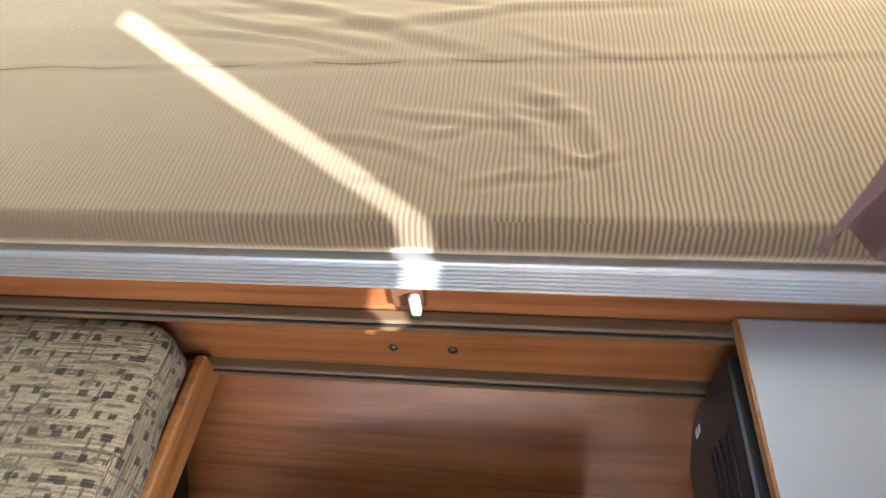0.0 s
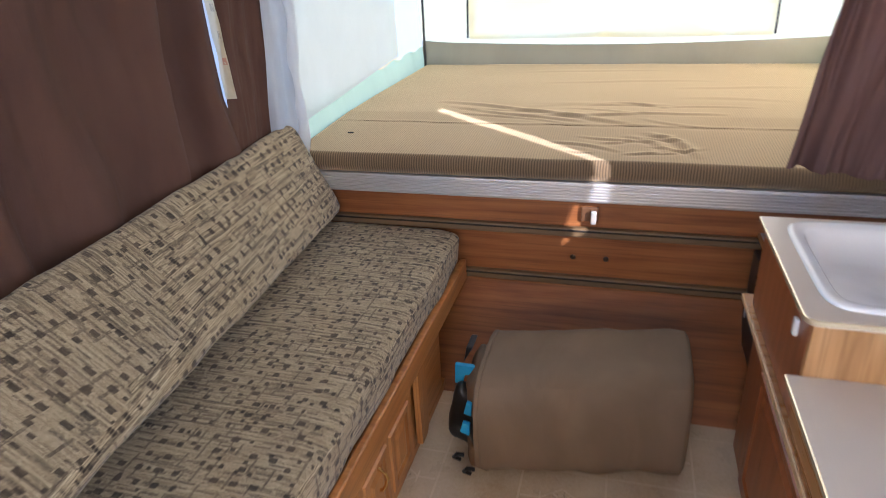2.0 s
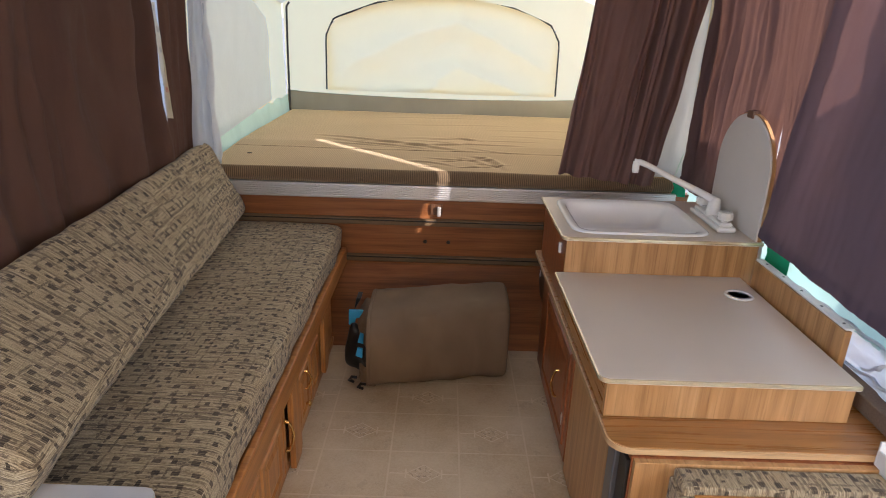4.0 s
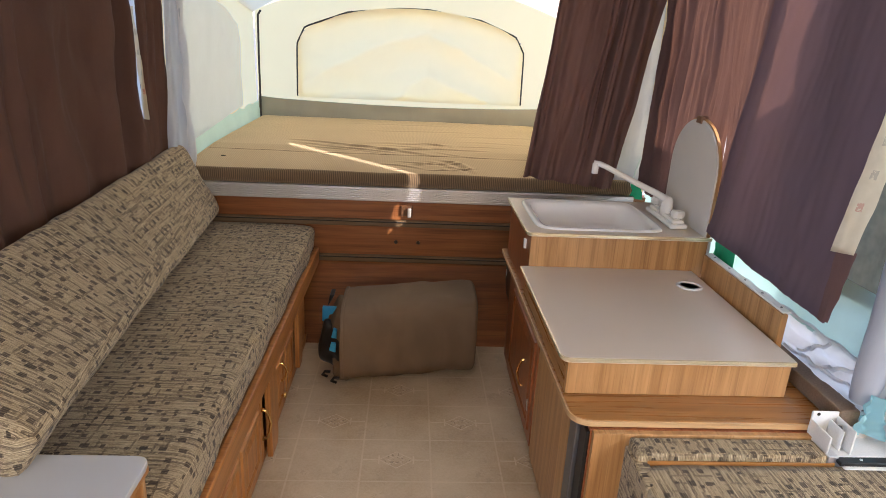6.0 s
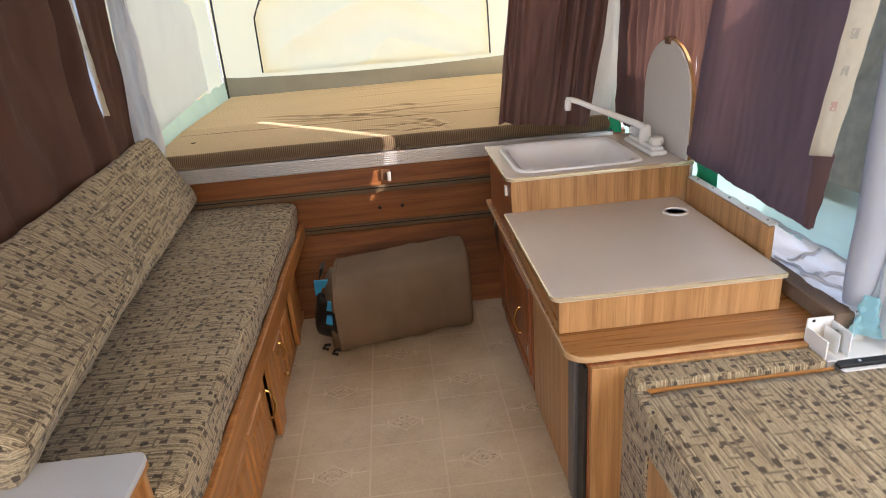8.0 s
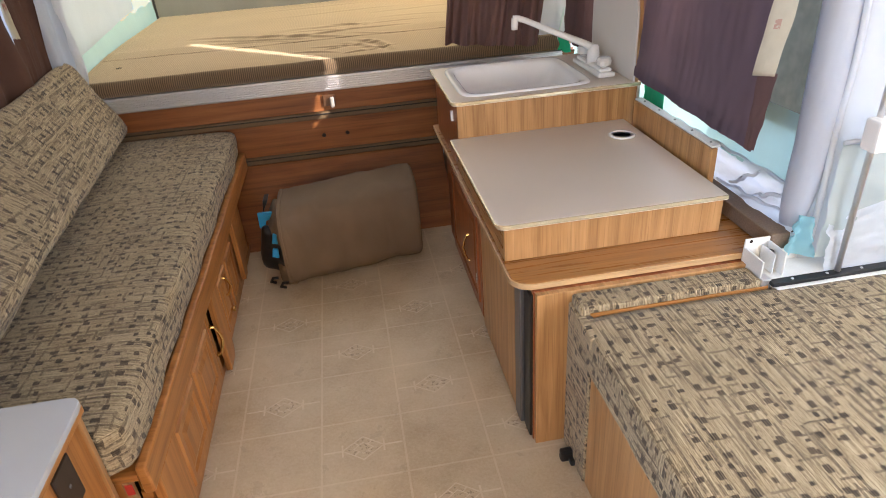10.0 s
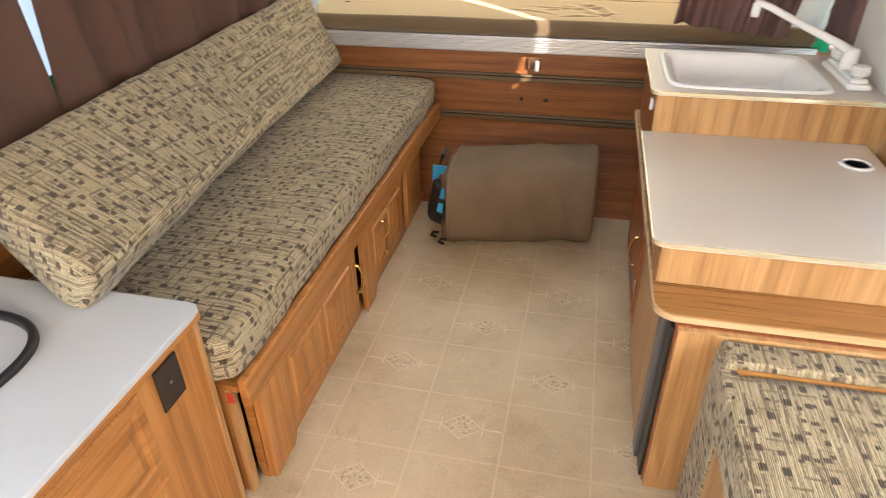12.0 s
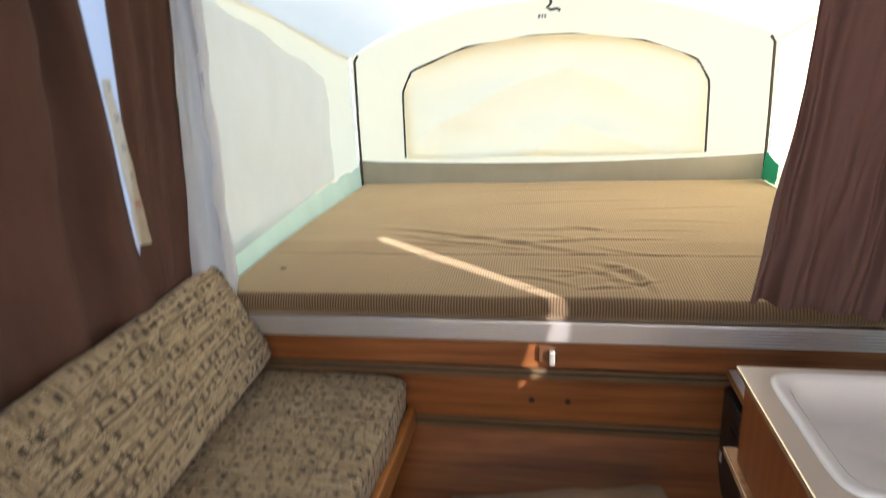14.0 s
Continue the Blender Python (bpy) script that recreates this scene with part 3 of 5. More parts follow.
bed = thing("mattress", (0, 0.8, 0.674), "brown ribbed cloth mattress, rucked in the middle, on the bunk", "mattress")
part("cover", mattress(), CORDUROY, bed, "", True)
part("seam", tube([(-1.02 + 0.05 * k, 0.355 + 0.004 * math.sin(k * 1.3), 0.755 + 0.003 * wrinkle(-1.02 + 0.05 * k, 0.355, 3)) for k in range(42)], 0.0028, 6), CORDUROY, bed, "stitched seam", True)
part("stain", prism([(-0.915, 0.198), (-0.908, 0.194), (-0.897, 0.196), (-0.893, 0.201), (-0.90, 0.203), (-0.91, 0.202)], 0.748, 0.7515, "z"), PIPING, bed, "small dark mark")

YE = 1.70          # end wall of the bunk tent
tent = thing("bunk_tent", (0, YE, 0.7), "cream canvas tent over the bunk with a closed zip window", "tent", kind="structure")


def end_wall(u, v):
    x = -1.08 + 2.16 * u
    top = 1.45 + 0.24 * (1 - (2 * u - 1) ** 2)
    z = 0.70 + (top - 0.70) * v
    return Vector((x, YE + 0.012 * wrinkle(x, z, 2.5, 3), z))


wall_cloth = sheet(end_wall, 96, 48, 2.16, 0.85)
cut = [f for f in wall_cloth.faces if abs(f.calc_center_median().x + 0.015) < 0.755 and 0.92 < f.calc_center_median().z < 1.485 - 0.17 * abs((f.calc_center_median().x + 0.015) / 0.775) ** 2.2]
bmesh.ops.delete(wall_cloth, geom=cut, context="FACES")
part("end_wall", wall_cloth, CANVAS_CREAM, tent, smooth=True, uv=False)


def arch(t):
    """Outline of the window: up, over the bow, down."""
    pts = [(-0.80, 0.90), (-0.795, 1.25), (-0.74, 1.36), (-0.45, 1.465), (-0.10, 1.505), (0.10, 1.505), (0.45, 1.455), (0.70, 1.36), (0.765, 1.25), (0.77, 0.90)]
    f = t * (len(pts) - 1)
    i = min(int(f), len(pts) - 2)
    a, b = pts[i], pts[i + 1]
    return a[0] + (b[0] - a[0]) * (f - i), a[1] + (b[1] - a[1]) * (f - i)


def window_flap(u, v):
    x = -0.79 + 1.55 * u
    top = 1.505 - 0.17 * abs(2 * u - 1) ** 2.2 - 0.05 * abs(2 * u - 1) ** 12
    z = 0.895 + (top - 0.895) * v
    return Vector((x, YE - 0.022 + 0.016 * wrinkle(x + z * 2, z * 3 - x, 2.4, 8) - 0.055 * abs(math.sin(9 * (z + 0.42 * abs(x - 0.1)) + 1.8 * wrinkle(x, z, 2))) * math.sin(math.pi * u) ** 0.6, z))


part("window_flap", sheet(window_flap, 70, 46, 1.55, 0.6), CANVAS_CREAM, tent, "cream zipped window flap with sagging folds", True, False)
part("zip", tube([(arch(i / 60)[0], YE - 0.03, arch(i / 60)[1]) for i in range(61)], 0.0055, 6), PIPING, tent, "dark zip tape")


def skirt(u, v):
    x = -1.07 + 2.14 * u
    top = 0.888 - 0.030 * math.sin(math.pi * u) ** 0.8 + 0.004 * wrinkle(x, 2, 5)
    return Vector((x, YE - 0.04 + 0.01 * v + 0.010 * wrinkle(x * 4, v * 2, 1, 2), 0.70 + (top - 0.70) * v))


part("skirt", sheet(skirt, 60, 8, 2.14, 0.18), CANVAS_GREY, tent, "grey canvas skirt behind the mattress", True, False)
for s in (-1, 1):
    part("corner_cord", tube([(s * 1.055, YE - 0.045, 0.74), (s * 1.055, YE - 0.035, 1.1), (s * 1.05, YE - 0.03, 1.42), (s * 1.03, YE - 0.03, 1.45)], 0.007, 6), PIPING, tent, "dark corner cord")
    x = s * 1.09

    def side(u, v, x=x, s=s):
        y = -0.05 + (YE + 0.05) * u
        z = 0.70 + (1.74 - 0.285 * u - 0.70) * v
        return Vector((x + 0.012 * wrinkle(y * 2, z * 2, 1.5, s), y, z))
    part("side_wall", sheet(side, 40, 30, 1.7, 1.2), CANVAS_CREAM, tent, smooth=True, uv=False)

    def low(u, v, x=x, s=s):
        y = 0.0 + 1.68 * u
        z = 0.71 + (0.14 + 0.01 * math.sin(y * 23)) * v
        return Vector((x - s * (0.012 + 0.030 * (1 - v) + 0.018 * wrinkle(y * 9, z * 3, 1, 4)), y, z))
    part("lower_border", sheet(low, 50, 6, 1.68, 0.14), CANVAS_MINT, tent, "pale aqua lower border", True, False)

    def flap(u, v, x=x, s=s):
        y = 0.02 + (1.21 + 0.02 * math.sin(v * 11) * v) * u
        z0 = 0.79 + 0.08 * u
        z = z0 + (1.695 - 0.275 * y - z0 + 0.008 * math.sin(u * 17)) * v
        return Vector((x - s * (0.026 + 0.010 * wrinkle(y * 2.2, z * 2, 1.5, 6)), y, z))
    part("side_window_flap", sheet(flap, 40, 30, 1.35, 0.9), CANVAS_WHITE, tent, "white side window flap", True, False)


def tent_roof(u, v):
    x = -1.10 + 2.2 * u
    y = -0.06 + (YE + 0.06) * v
    z = 1.75 - 0.30 * v + 0.235 * (1 - (2 * u - 1) ** 2) + 0.02 * wrinkle(u * 3, v * 3, 1, 9)
    return Vector((x, y, z - 0.02 * (2 * u - 1) ** 8))


part("tent_roof", sheet(tent_roof, 40, 30, 2.2, 1.8), CANVAS_SHADE, tent, smooth=True, uv=False)

solo("ceiling", box(-1.16, 1.16, -3.7, 0.0, 1.96, 2.02, 0.01), ROOF, "pale grey lining of the hard lift-up roof", "ceiling", "structure")

# ---- long side walls, rear end ----
left = thing("wall_left", (-1.1, -1.8, 0), "low wood-clad side wall with tent canvas above and a doorway", "wall", kind="structure")
part("lower_wall", box(-1.16, -1.075, -2.75, 0.0, -0.02, 0.63), OAK_H, left)
part("lower_wall", box(-1.16, -1.075, -3.7, -3.50, -0.02, 0.63), OAK_H, left)
part("sill", box(-1.16, -1.045, -2.75, -0.02, 0.63, 0.665, 0.006), OAK_H, left)
part("canvas", quad((-1.125, 0.0, 0.66), (-1.125, -2.75, 0.66), (-1.125, -2.75, 1.97), (-1.125, 0.0, 1.97), 60, 20, lambda u, v: 0.012 * wrinkle(u * 8, v * 4)), CANVAS_WHITE, left, "", True, False)
part("canvas_border", quad((-1.105, 0.0, 0.66), (-1.105, -2.75, 0.66), (-1.115, -2.75, 0.84), (-1.115, 0.0, 0.84), 60, 6, lambda u, v: 0.01 * wrinkle(u * 20, v * 4)), CANVAS_AQUA, left, "", True, False)

part("door_jamb_canvas", box(-1.13, -1.12, -3.7, -3.50, 0.63, 1.97, 0), CANVAS_WHITE, left)

# Rear end is unseen, added to close the space against stray sun.
rear = thing("wall_rear", (0, -3.7, 0), "unseen rear end of pale canvas, added to keep the sun out", "wall", kind="structure")
part("lower_wall", box(-1.16, 1.83, -3.76, -3.68, -0.02, 0.95), OAK_H, rear)
part("canvas_top", box(-1.16, 1.83, -3.72, -3.70, 1.75, 1.98, 0), CANVAS_CREAM, rear)
part("canvas_side", box(-1.16, -0.86, -3.72, -3.70, 0.95, 1.75, 0), CANVAS_CREAM, rear)
part("canvas_side", box(0.86, 1.83, -3.72, -3.70, 0.95, 1.75, 0), CANVAS_CREAM, rear)

part("rear_window", box(-0.86, 0.86, -3.716, -3.706, 0.95, 1.75, 0), CANVAS_WHITE, rear, "unseen milky vinyl sheet")

right = thing("wall_right", (1.1, -0.8, 0), "side wall with pale tent canvas round a window strip", "wall", kind="structure")
part("lower_wall", box(1.075, 1.14, -1.60, 0.0, -0.02, 0.545), LEDGE, right)
part("lower_canvas", quad((1.092, -1.62, 0.52), (1.092, 0.0, 0.52), (1.112, 0.0, 0.63), (1.112, -1.62, 0.655), 90, 16, lambda u, v: 0.016 * wrinkle(u * 14, v * 4) + 0.016 * abs(wrinkle(u * 30 + v * 4, v * 5)) + 0.006 * wrinkle(u * 60, v * 12)), CANVAS_WHITE, right, "crumpled white lower cloth", True, False)
part("aqua_band", quad((1.118, -1.62, 0.64), (1.118, 0.0, 0.61), (1.128, 0.0, 0.80), (1.128, -1.62, 0.815), 60, 12, lambda u, v: 0.012 * wrinkle(u * 9, v * 3)), CANVAS_SKY, right, "pale aqua cloth band", True, False)
part("band_hem", tube([(1.112, -1.62 + 0.02 * k, 0.652 - 0.0003 * k + 0.003 * math.sin(k * 1.1)) for k in range(40)], 0.0045, 6), CANVAS_WHITE, right, "white stitched hem", True)
for y0, y1, z0, z1 in ((-1.60, -1.42, 0.645, 0.560), (-1.47, -1.36, 0.650, 0.575), (-1.58, -1.30, 0.585, 0.560)):
    part("pleat", tube([Vector((1.094 + 0.006 * math.sin(k * 0.9), y0 + (y1 - y0) * k / 12, z0 + (z1 - z0) * k / 12 + 0.004 * math.sin(k * 1.7))) for k in range(13)], [0.0035 + 0.002 * math.sin(math.pi * k / 12) for k in range(13)], 6), CANVAS_WHITE, right, "", True)
# Hidden by the curtains; its lower edge is set to end the sun streak.
part("upper_canvas", quad((1.13, -1.62, 1.766), (1.13, 0.0, 1.766), (1.13, 0.0, 1.97), (1.13, -1.62, 1.97), 12, 4), CANVAS_CREAM, right, "", True, False)
part("window_film", quad((1.132, -1.62, 0.78), (1.132, -1.30, 0.76), (1.132, -1.30, 1.82), (1.132, -1.62, 1.82), 40, 70, lambda u, v: min(1, v * 5) * 0.022 * wrinkle(u * 3, v * 6) + 0.034 * abs(wrinkle(u * 2.2 + v * 3, v * 4 - u * 2))), MESH_DIRTY, right, "grimy creased window film", True, False)
# White backing added behind the curtain slit, bright but closed to the sun.
part("middle_canvas", quad((1.134, -1.17, 0.86), (1.134, -0.995, 0.86), (1.128, -0.995, 1.82), (1.128, -1.17, 1.82), 6, 10), CANVAS_WHITE, right, "", True, False)
# Unseen sheet added to stop sun reaching the sink cabinet.
part("sill_canvas", quad((1.140, -1.34, 0.76), (1.140, 0.0, 0.76), (1.140, 0.0, 0.985), (1.140, -1.34, 0.985), 30, 6, lambda u, v: 0.004 * wrinkle(u * 9, v * 3)), CANVAS_WHITE, right, "", True, False)
part("corner_panel", quad((1.0, 0.034, 0.45), (1.16, 0.034, 0.45), (1.16, 0.034, 0.78), (1.0, 0.034, 0.78), 6, 10, lambda u, v: 0.006 * wrinkle(u * 4, v * 6)), FLAP, right, "grey corner cloth", True, False)
# Unseen grey sheet added to keep the curtain's far edge in shade.
part("corner_canvas", quad((1.135, -0.24, 0.70), (1.135, 0.0, 0.70), (1.125, 0.0, 1.82), (1.125, -0.24, 1.82), 6, 10), CANVAS_GREY, right, "", True, False)

slide = thing("slide_out", (1.4, -2.4, 0), "slide-out bay with pale vinyl walls beside the dinette", "slide-out", kind="structure")
part("bay_floor", box(1.0, 1.80, -3.7, -1.66, 0.36, 0.40), OAK_H, slide)
# Unseen top edge slants to cast the diagonal shade on the loose curtain.
part("bay_front_wall", quad((1.13, -1.62, 0.45), (1.80, -1.66, 0.45), (1.80, -1.66, 1.565), (1.13, -1.62, 1.475), 20, 30, lambda u, v: 0.02 * wrinkle(u * 4, v * 6)), BAY_CLOTH, slide, "", True, False)
# Unseen bay end, added to stop the sun coming through the bay.
part("bay_end_top", box(1.78, 1.80, -3.7, -1.66, 1.50, 1.57, 0), CANVAS_WHITE, slide)
part("bay_window", box(1.785, 1.795, -3.7, -1.66, 0.80, 1.50, 0), CANVAS_WHITE, slide, "unseen milky vinyl sheet")
part("bay_end_low", box(1.78, 1.80, -3.7, -1.66, 0.36, 0.80, 0), CANVAS_AQUA, slide)
# Roof and head are unseen, added to shape the same shade.
part("bay_roof", prism([(1.10, 1.472), (1.82, 1.567), (1.82, 1.59), (1.10, 1.495)], -3.7, -1.62, "y"), CANVAS_SHADE, slide)
part("bay_head", box(1.12, 1.135, -3.7, -1.62, 1.49, 1.97, 0), CANVAS_WHITE, slide)

solo("ground", box(-400, 400, -400, 400, -0.75, -0.70, 0), plain("dry_ground", (0.36, 0.33, 0.28), 0.95), "dry pale ground outside", "ground", "structure", at=(0, 0, -0.75))


for x, w in ((-0.075, 0.012), (-0.058, 0.009), (-0.044, 0.010)):
    part("writing", box(x, x + w, YE - 0.020, YE - 0.018, 1.588, 1.606, 0), GREY_METAL, tent, "small faint mark")
solo("roof_hook", tube([(-0.01, 1.58, 1.70), (-0.012, 1.58, 1.645), (-0.03, 1.575, 1.63), (-0.01, 1.57, 1.618), (0.02, 1.57, 1.622), (0.035, 1.57, 1.612)], 0.007, 6), PIPING, "small dark hook on the tent roof cloth", "hook")

PRINT = Mat("printed_lining", 0.85, 0, 0.2)
_s = PRINT.xyz(PRINT.uv)
_cu, _cv = PRINT.math("DIVIDE", _s[0], 0.080), PRINT.math("DIVIDE", _s[1], 0.072)
_r = PRINT.white(PRINT.join(PRINT.math("FLOOR", _cu), PRINT.math("FLOOR", _cv), 2.0))
_fu, _fv = PRINT.math("ABSOLUTE", PRINT.math("SUBTRACT", PRINT.math("FRACT", _cu), 0.5)), PRINT.math("ABSOLUTE", PRINT.math("SUBTRACT", PRINT.math("FRACT", _cv), 0.5))
_in = PRINT.math("MULTIPLY", PRINT.math("LESS_THAN", _fu, 0.13), PRINT.math("LESS_THAN", _fv, 0.14))
_ink = PRINT.mix(PRINT.math("GREATER_THAN", _r, 0.75), (0.30, 0.27, 0.22), (0.48, 0.13, 0.10))
_blot = PRINT.math("GREATER_THAN", PRINT.noise(PRINT.scaled(130, 130), 1, 2), 0.42)
PRINT.color(PRINT.mix(PRINT.math("MULTIPLY", PRINT.math("MULTIPLY", _in, PRINT.math("LESS_THAN", _r, 0.9)), _blot), PRINT.ramp(PRINT.noise(PRINT.scaled(30, 30), 1, 3), (0.3, (0.58, 0.52, 0.39)), (0.7, (0.70, 0.64, 0.50))), _ink))
PRINT.translucent(0.42, (0.8, 0.72, 0.54))
PRINTED = PRINT.m


def joined(*bms):
    out = bmesh.new()
    for b in bms:
        me = bpy.data.meshes.new("tmp")
        b.to_mesh(me)
        b.free()
        out.from_mesh(me)
        bpy.data.meshes.remove(me)
    return out


def raised_panel(y0, y1, z0, z1, x, out):
    """A fielded panel on a face that looks along x: sloped border, flat field."""
    bm = bmesh.new()
    s = out
    rings = []
    for inset, lift in ((0.0, 0.0), (0.004, 0.006), (0.022, 0.006), (0.030, 0.001), (0.034, 0.001), (0.050, 0.006)):
        rings.append([bm.verts.new((x + s * lift, y, z)) for y, z in ((y0 + inset, z0 + inset), (y1 - inset, z0 + inset), (y1 - inset, z1 - inset), (y0 + inset, z1 - inset))])
    for A, B in zip(rings, rings[1:]):
        for k in range(4):
            bm.faces.new((A[k], A[(k + 1) % 4], B[(k + 1) % 4], B[k]))
    bm.faces.new(rings[-1])
    bm.faces.new(rings[0][::-1])
    bmesh.ops.recalc_face_normals(bm, faces=bm.faces[:])
    return bm


def pull(x, y, z, out, length=0.105):
    """A bowed brass pull, upright, on a face that looks along x."""
    h = length / 2
    pts = [(x, y, z + h), (x + out * 0.012, y, z + h * 0.95), (x + out * 0.02, y + 0.004, z + h * 0.55), (x + out * 0.025, y + 0.006, z), (x + out * 0.02, y + 0.004, z - h * 0.55), (x + out * 0.012, y, z - h * 0.95), (x, y, z - h)]
    return joined(tube(pts, [0.006, 0.0045, 0.0038, 0.0045, 0.0038, 0.0045, 0.006], 8),
                  lathe([(0.009, 0), (0.009, 0.002), (0.004, 0.004)], (x, y, z + h), (out, 0, 0), 10), lathe([(0.009, 0), (0.009, 0.002), (0.004, 0.004)], (x, y, z - h), (out, 0, 0), 10))


# ---- left bench ----
bench = thing("bench", (-0.74, -0.93, 0), "oak bench base with fielded doors and brass pulls", "bench")
part("front_frame", joined(box(-0.470, -0.446, -1.80, -0.02, 0.26, 0.335), box(-0.470, -0.446, -1.80, -0.02, 0.0, 0.030), box(-0.470, -0.446, -0.60, -0.30, 0.03, 0.26), box(-0.470, -0.446, -1.806, -1.66, 0.03, 0.26)), OAK_H, bench)
# Dark block added to paint the shade inside the open base.
part("inside", box(-0.60, -0.50, -1.822, -0.05, 0.01, 0.33, 0), SHADE_DARK, bench, "dark block for the shade in the open base")
part("top_board", box(-1.07, -0.441, -1.848, -0.02, 0.335, 0.352, 0.003), OAK_H, bench)
part("front_lip", box(-0.441, -0.418, -1.848, -0.02, 0.296, 0.372, 0.006, 3), OAK_H, bench)
part("end_panel", box(-1.07, -0.476, -1.846, -1.824, 0.0, 0.335, 0.002), OAK_V, bench)
part("end_edge", box(-0.476, -0.462, -1.850, -1.824, 0.0, 0.335, 0.003), LAMI_V, bench, "pale edge strip")
part("red_mark", box(-0.470, -0.455, -1.8525, -1.8495, 0.305, 0.333, 0.001), RED, bench, "smear of red tape")
for y0, y1, hy, hz in ((-1.66, -1.175, -1.150, 0.168), (-1.00, -0.62, -0.895, 0.195)):
    d = part("door", box(-0.452, -0.437, y0, y1, 0.035, 0.272, 0.003), OAK_V, bench)
    mid = (y0 + y1) / 2
    for a, b in ((y0 + 0.03, mid - 0.01), (mid + 0.01, y1 - 0.03)):
        part("fielded_panel", raised_panel(a, b, 0.06, 0.25, -0.437, 1), OAK_V, d)
part("door_stile", box(-0.452, -0.437, -1.172, -1.142, 0.035, 0.272, 0.003), OAK_V, bench)
part("pull", pull(-0.436, -1.157, 0.168, 1), BRASS, bench, "bowed brass pull")
part("pull", pull(-0.436, -0.890, 0.20, 1, 0.07), BRASS, bench, "bowed brass pull")
part("knob", lathe([(0.005, 0), (0.005, 0.010), (0.011, 0.014), (0.010, 0.020), (0.003, 0.022)], (-0.437, -0.88, 0.10), (1, 0, 0), 14), BRASS, bench, "small brass knob")
for y0, y1, z0, z1 in ((-1.812, -1.685, 0.022, 0.30), (-1.115, -1.02, 0.012, 0.30), (-0.60, -0.53, 0.05, 0.30)):
    leg = prism([(y0, z1), (y1, z1), (y1, z0 + 0.03), (y1 - 0.02, z0), (y0, z0)], -0.437 if y0 > -1.5 else -0.440, -0.418, "x", 0.003)
    part("drop_leg", leg, OAK_V, bench, "oak board leg hung under the lip")

solo("bench_cushion", cushion([((-0.735, -1.86, 0.423), (0.30, 0, 0), (0, 0, 0.064)), ((-0.735, -0.025, 0.423), (0.30, 0, 0), (0, 0, 0.064))], n_len=90, crumple=0.004), UPHOLSTERY, "tan patterned bench cushion lying on the oak base", "cushion", smooth=True)
solo("back_cushion", cushion([((-0.8175, -1.875, 0.690), (0.165, -0.062, -0.0775), (0.030, 0, 0.05)), ((-0.99, -0.02, 0.665), (0.075, 0, -0.155), (0.058, 0, 0.03))], n_len=90, crumple=0.004), UPHOLSTERY, "tan patterned back cushion slumped against the wall", "cushion", smooth=True)

# ---- side cabinet ----
desk = thing("side_cabinet", (-0.77, -2.6, 0), "oak cabinet with a white laminate top", "cabinet")
part("cabinet_body", box(-1.07, -0.485, -2.72, -1.868, 0.0, 0.560, 0.003), OAK_V, desk)
part("side_edge", box(-0.488, -0.478, -1.880, -1.866, 0.0, 0.548, 0.002), LAMI_V, desk)
part("edge_band", box(-0.486, -0.470, -2.72, -1.862, 0.548, 0.566, 0.003), OAK_H, desk)
pts = [(-1.07, -2.72), (-0.466, -2.72), (-0.466, -1.885), (-0.469, -1.868), (-0.478, -1.859), (-0.495, -1.856), (-1.07, -1.856)]
part("cabinet_top", prism(pts, 0.5655, 0.5795, "z", 0.002), WHITE_LAMI, desk, "white laminate top")
part("drawer_front", raised_panel(-2.62, -2.055, 0.335, 0.530, -0.484, 1), OAK_H, desk)
d = part("door", raised_panel(-2.62, -2.055, 0.03, 0.315, -0.484, 1), OAK_V, desk)
part("pull", pull(-0.477, -2.50, 0.20, 1), BRASS, d)
sock = thing("power_outlet", (-0.484, -1.975, 0.44), "dark brown outlet plate on the oak cabinet", "outlet")
part("plate", box(-0.4845, -0.479, -2.012, -1.945, 0.435, 0.532, 0.002), OUTLET, sock)
part("screw", lathe([(0.004, 0), (0.003, 0.0015)], (-0.479, -1.978, 0.484), (1, 0, 0), 8), GREY_METAL, sock)
cab = []
for i in range(41):
    t = i / 40
    a, b, c, e = Vector((-1.0, -2.00, 0.586)), Vector((-0.62, -1.90, 0.586)), Vector((-0.62, -2.10, 0.586)), Vector((-0.76, -2.40, 0.586))
    cab.append(a * (1 - t) ** 3 + b * 3 * t * (1 - t) ** 2 + c * 3 * t * t * (1 - t) + e * t ** 3)
strap = bmesh.new()
prev = None
for i, p in enumerate(cab):
    q = cab[min(i + 1, 40)] - cab[max(i - 1, 0)]
    n = Vector((-q.y, q.x, 0)).normalized() * 0.008
    cur = [strap.verts.new(p + w) for w in (n + Vector((0, 0, -0.006)), n + Vector((0, 0, 0.004)), n * 0.4 + Vector((0, 0, 0.008)), -n * 0.4 + Vector((0, 0, 0.008)), -n + Vector((0, 0, 0.004)), -n + Vector((0, 0, -0.006)))]
    if prev:
        for k in range(6):
            strap.faces.new((prev[k], prev[(k + 1) % 6], cur[(k + 1) % 6], cur[k]))
    else:
        strap.faces.new(cur)
    prev = cur
strap.faces.new(prev[::-1])
bmesh.ops.recalc_face_normals(strap, faces=strap.faces[:])
solo("black_cable", strap, BLACK, "black flat cable lying in a loop on the white top", "cable", smooth=True)

# ---- galley ----
galley = thing("galley_base", (0.74, -1.0, 0), "wood laminate galley base cabinet with a built-in fridge", "cabinet")
part("body", box(0.452, 1.07, -1.615, -0.35, 0.0, 0.4855, 0.002), CHERRY_V, galley)
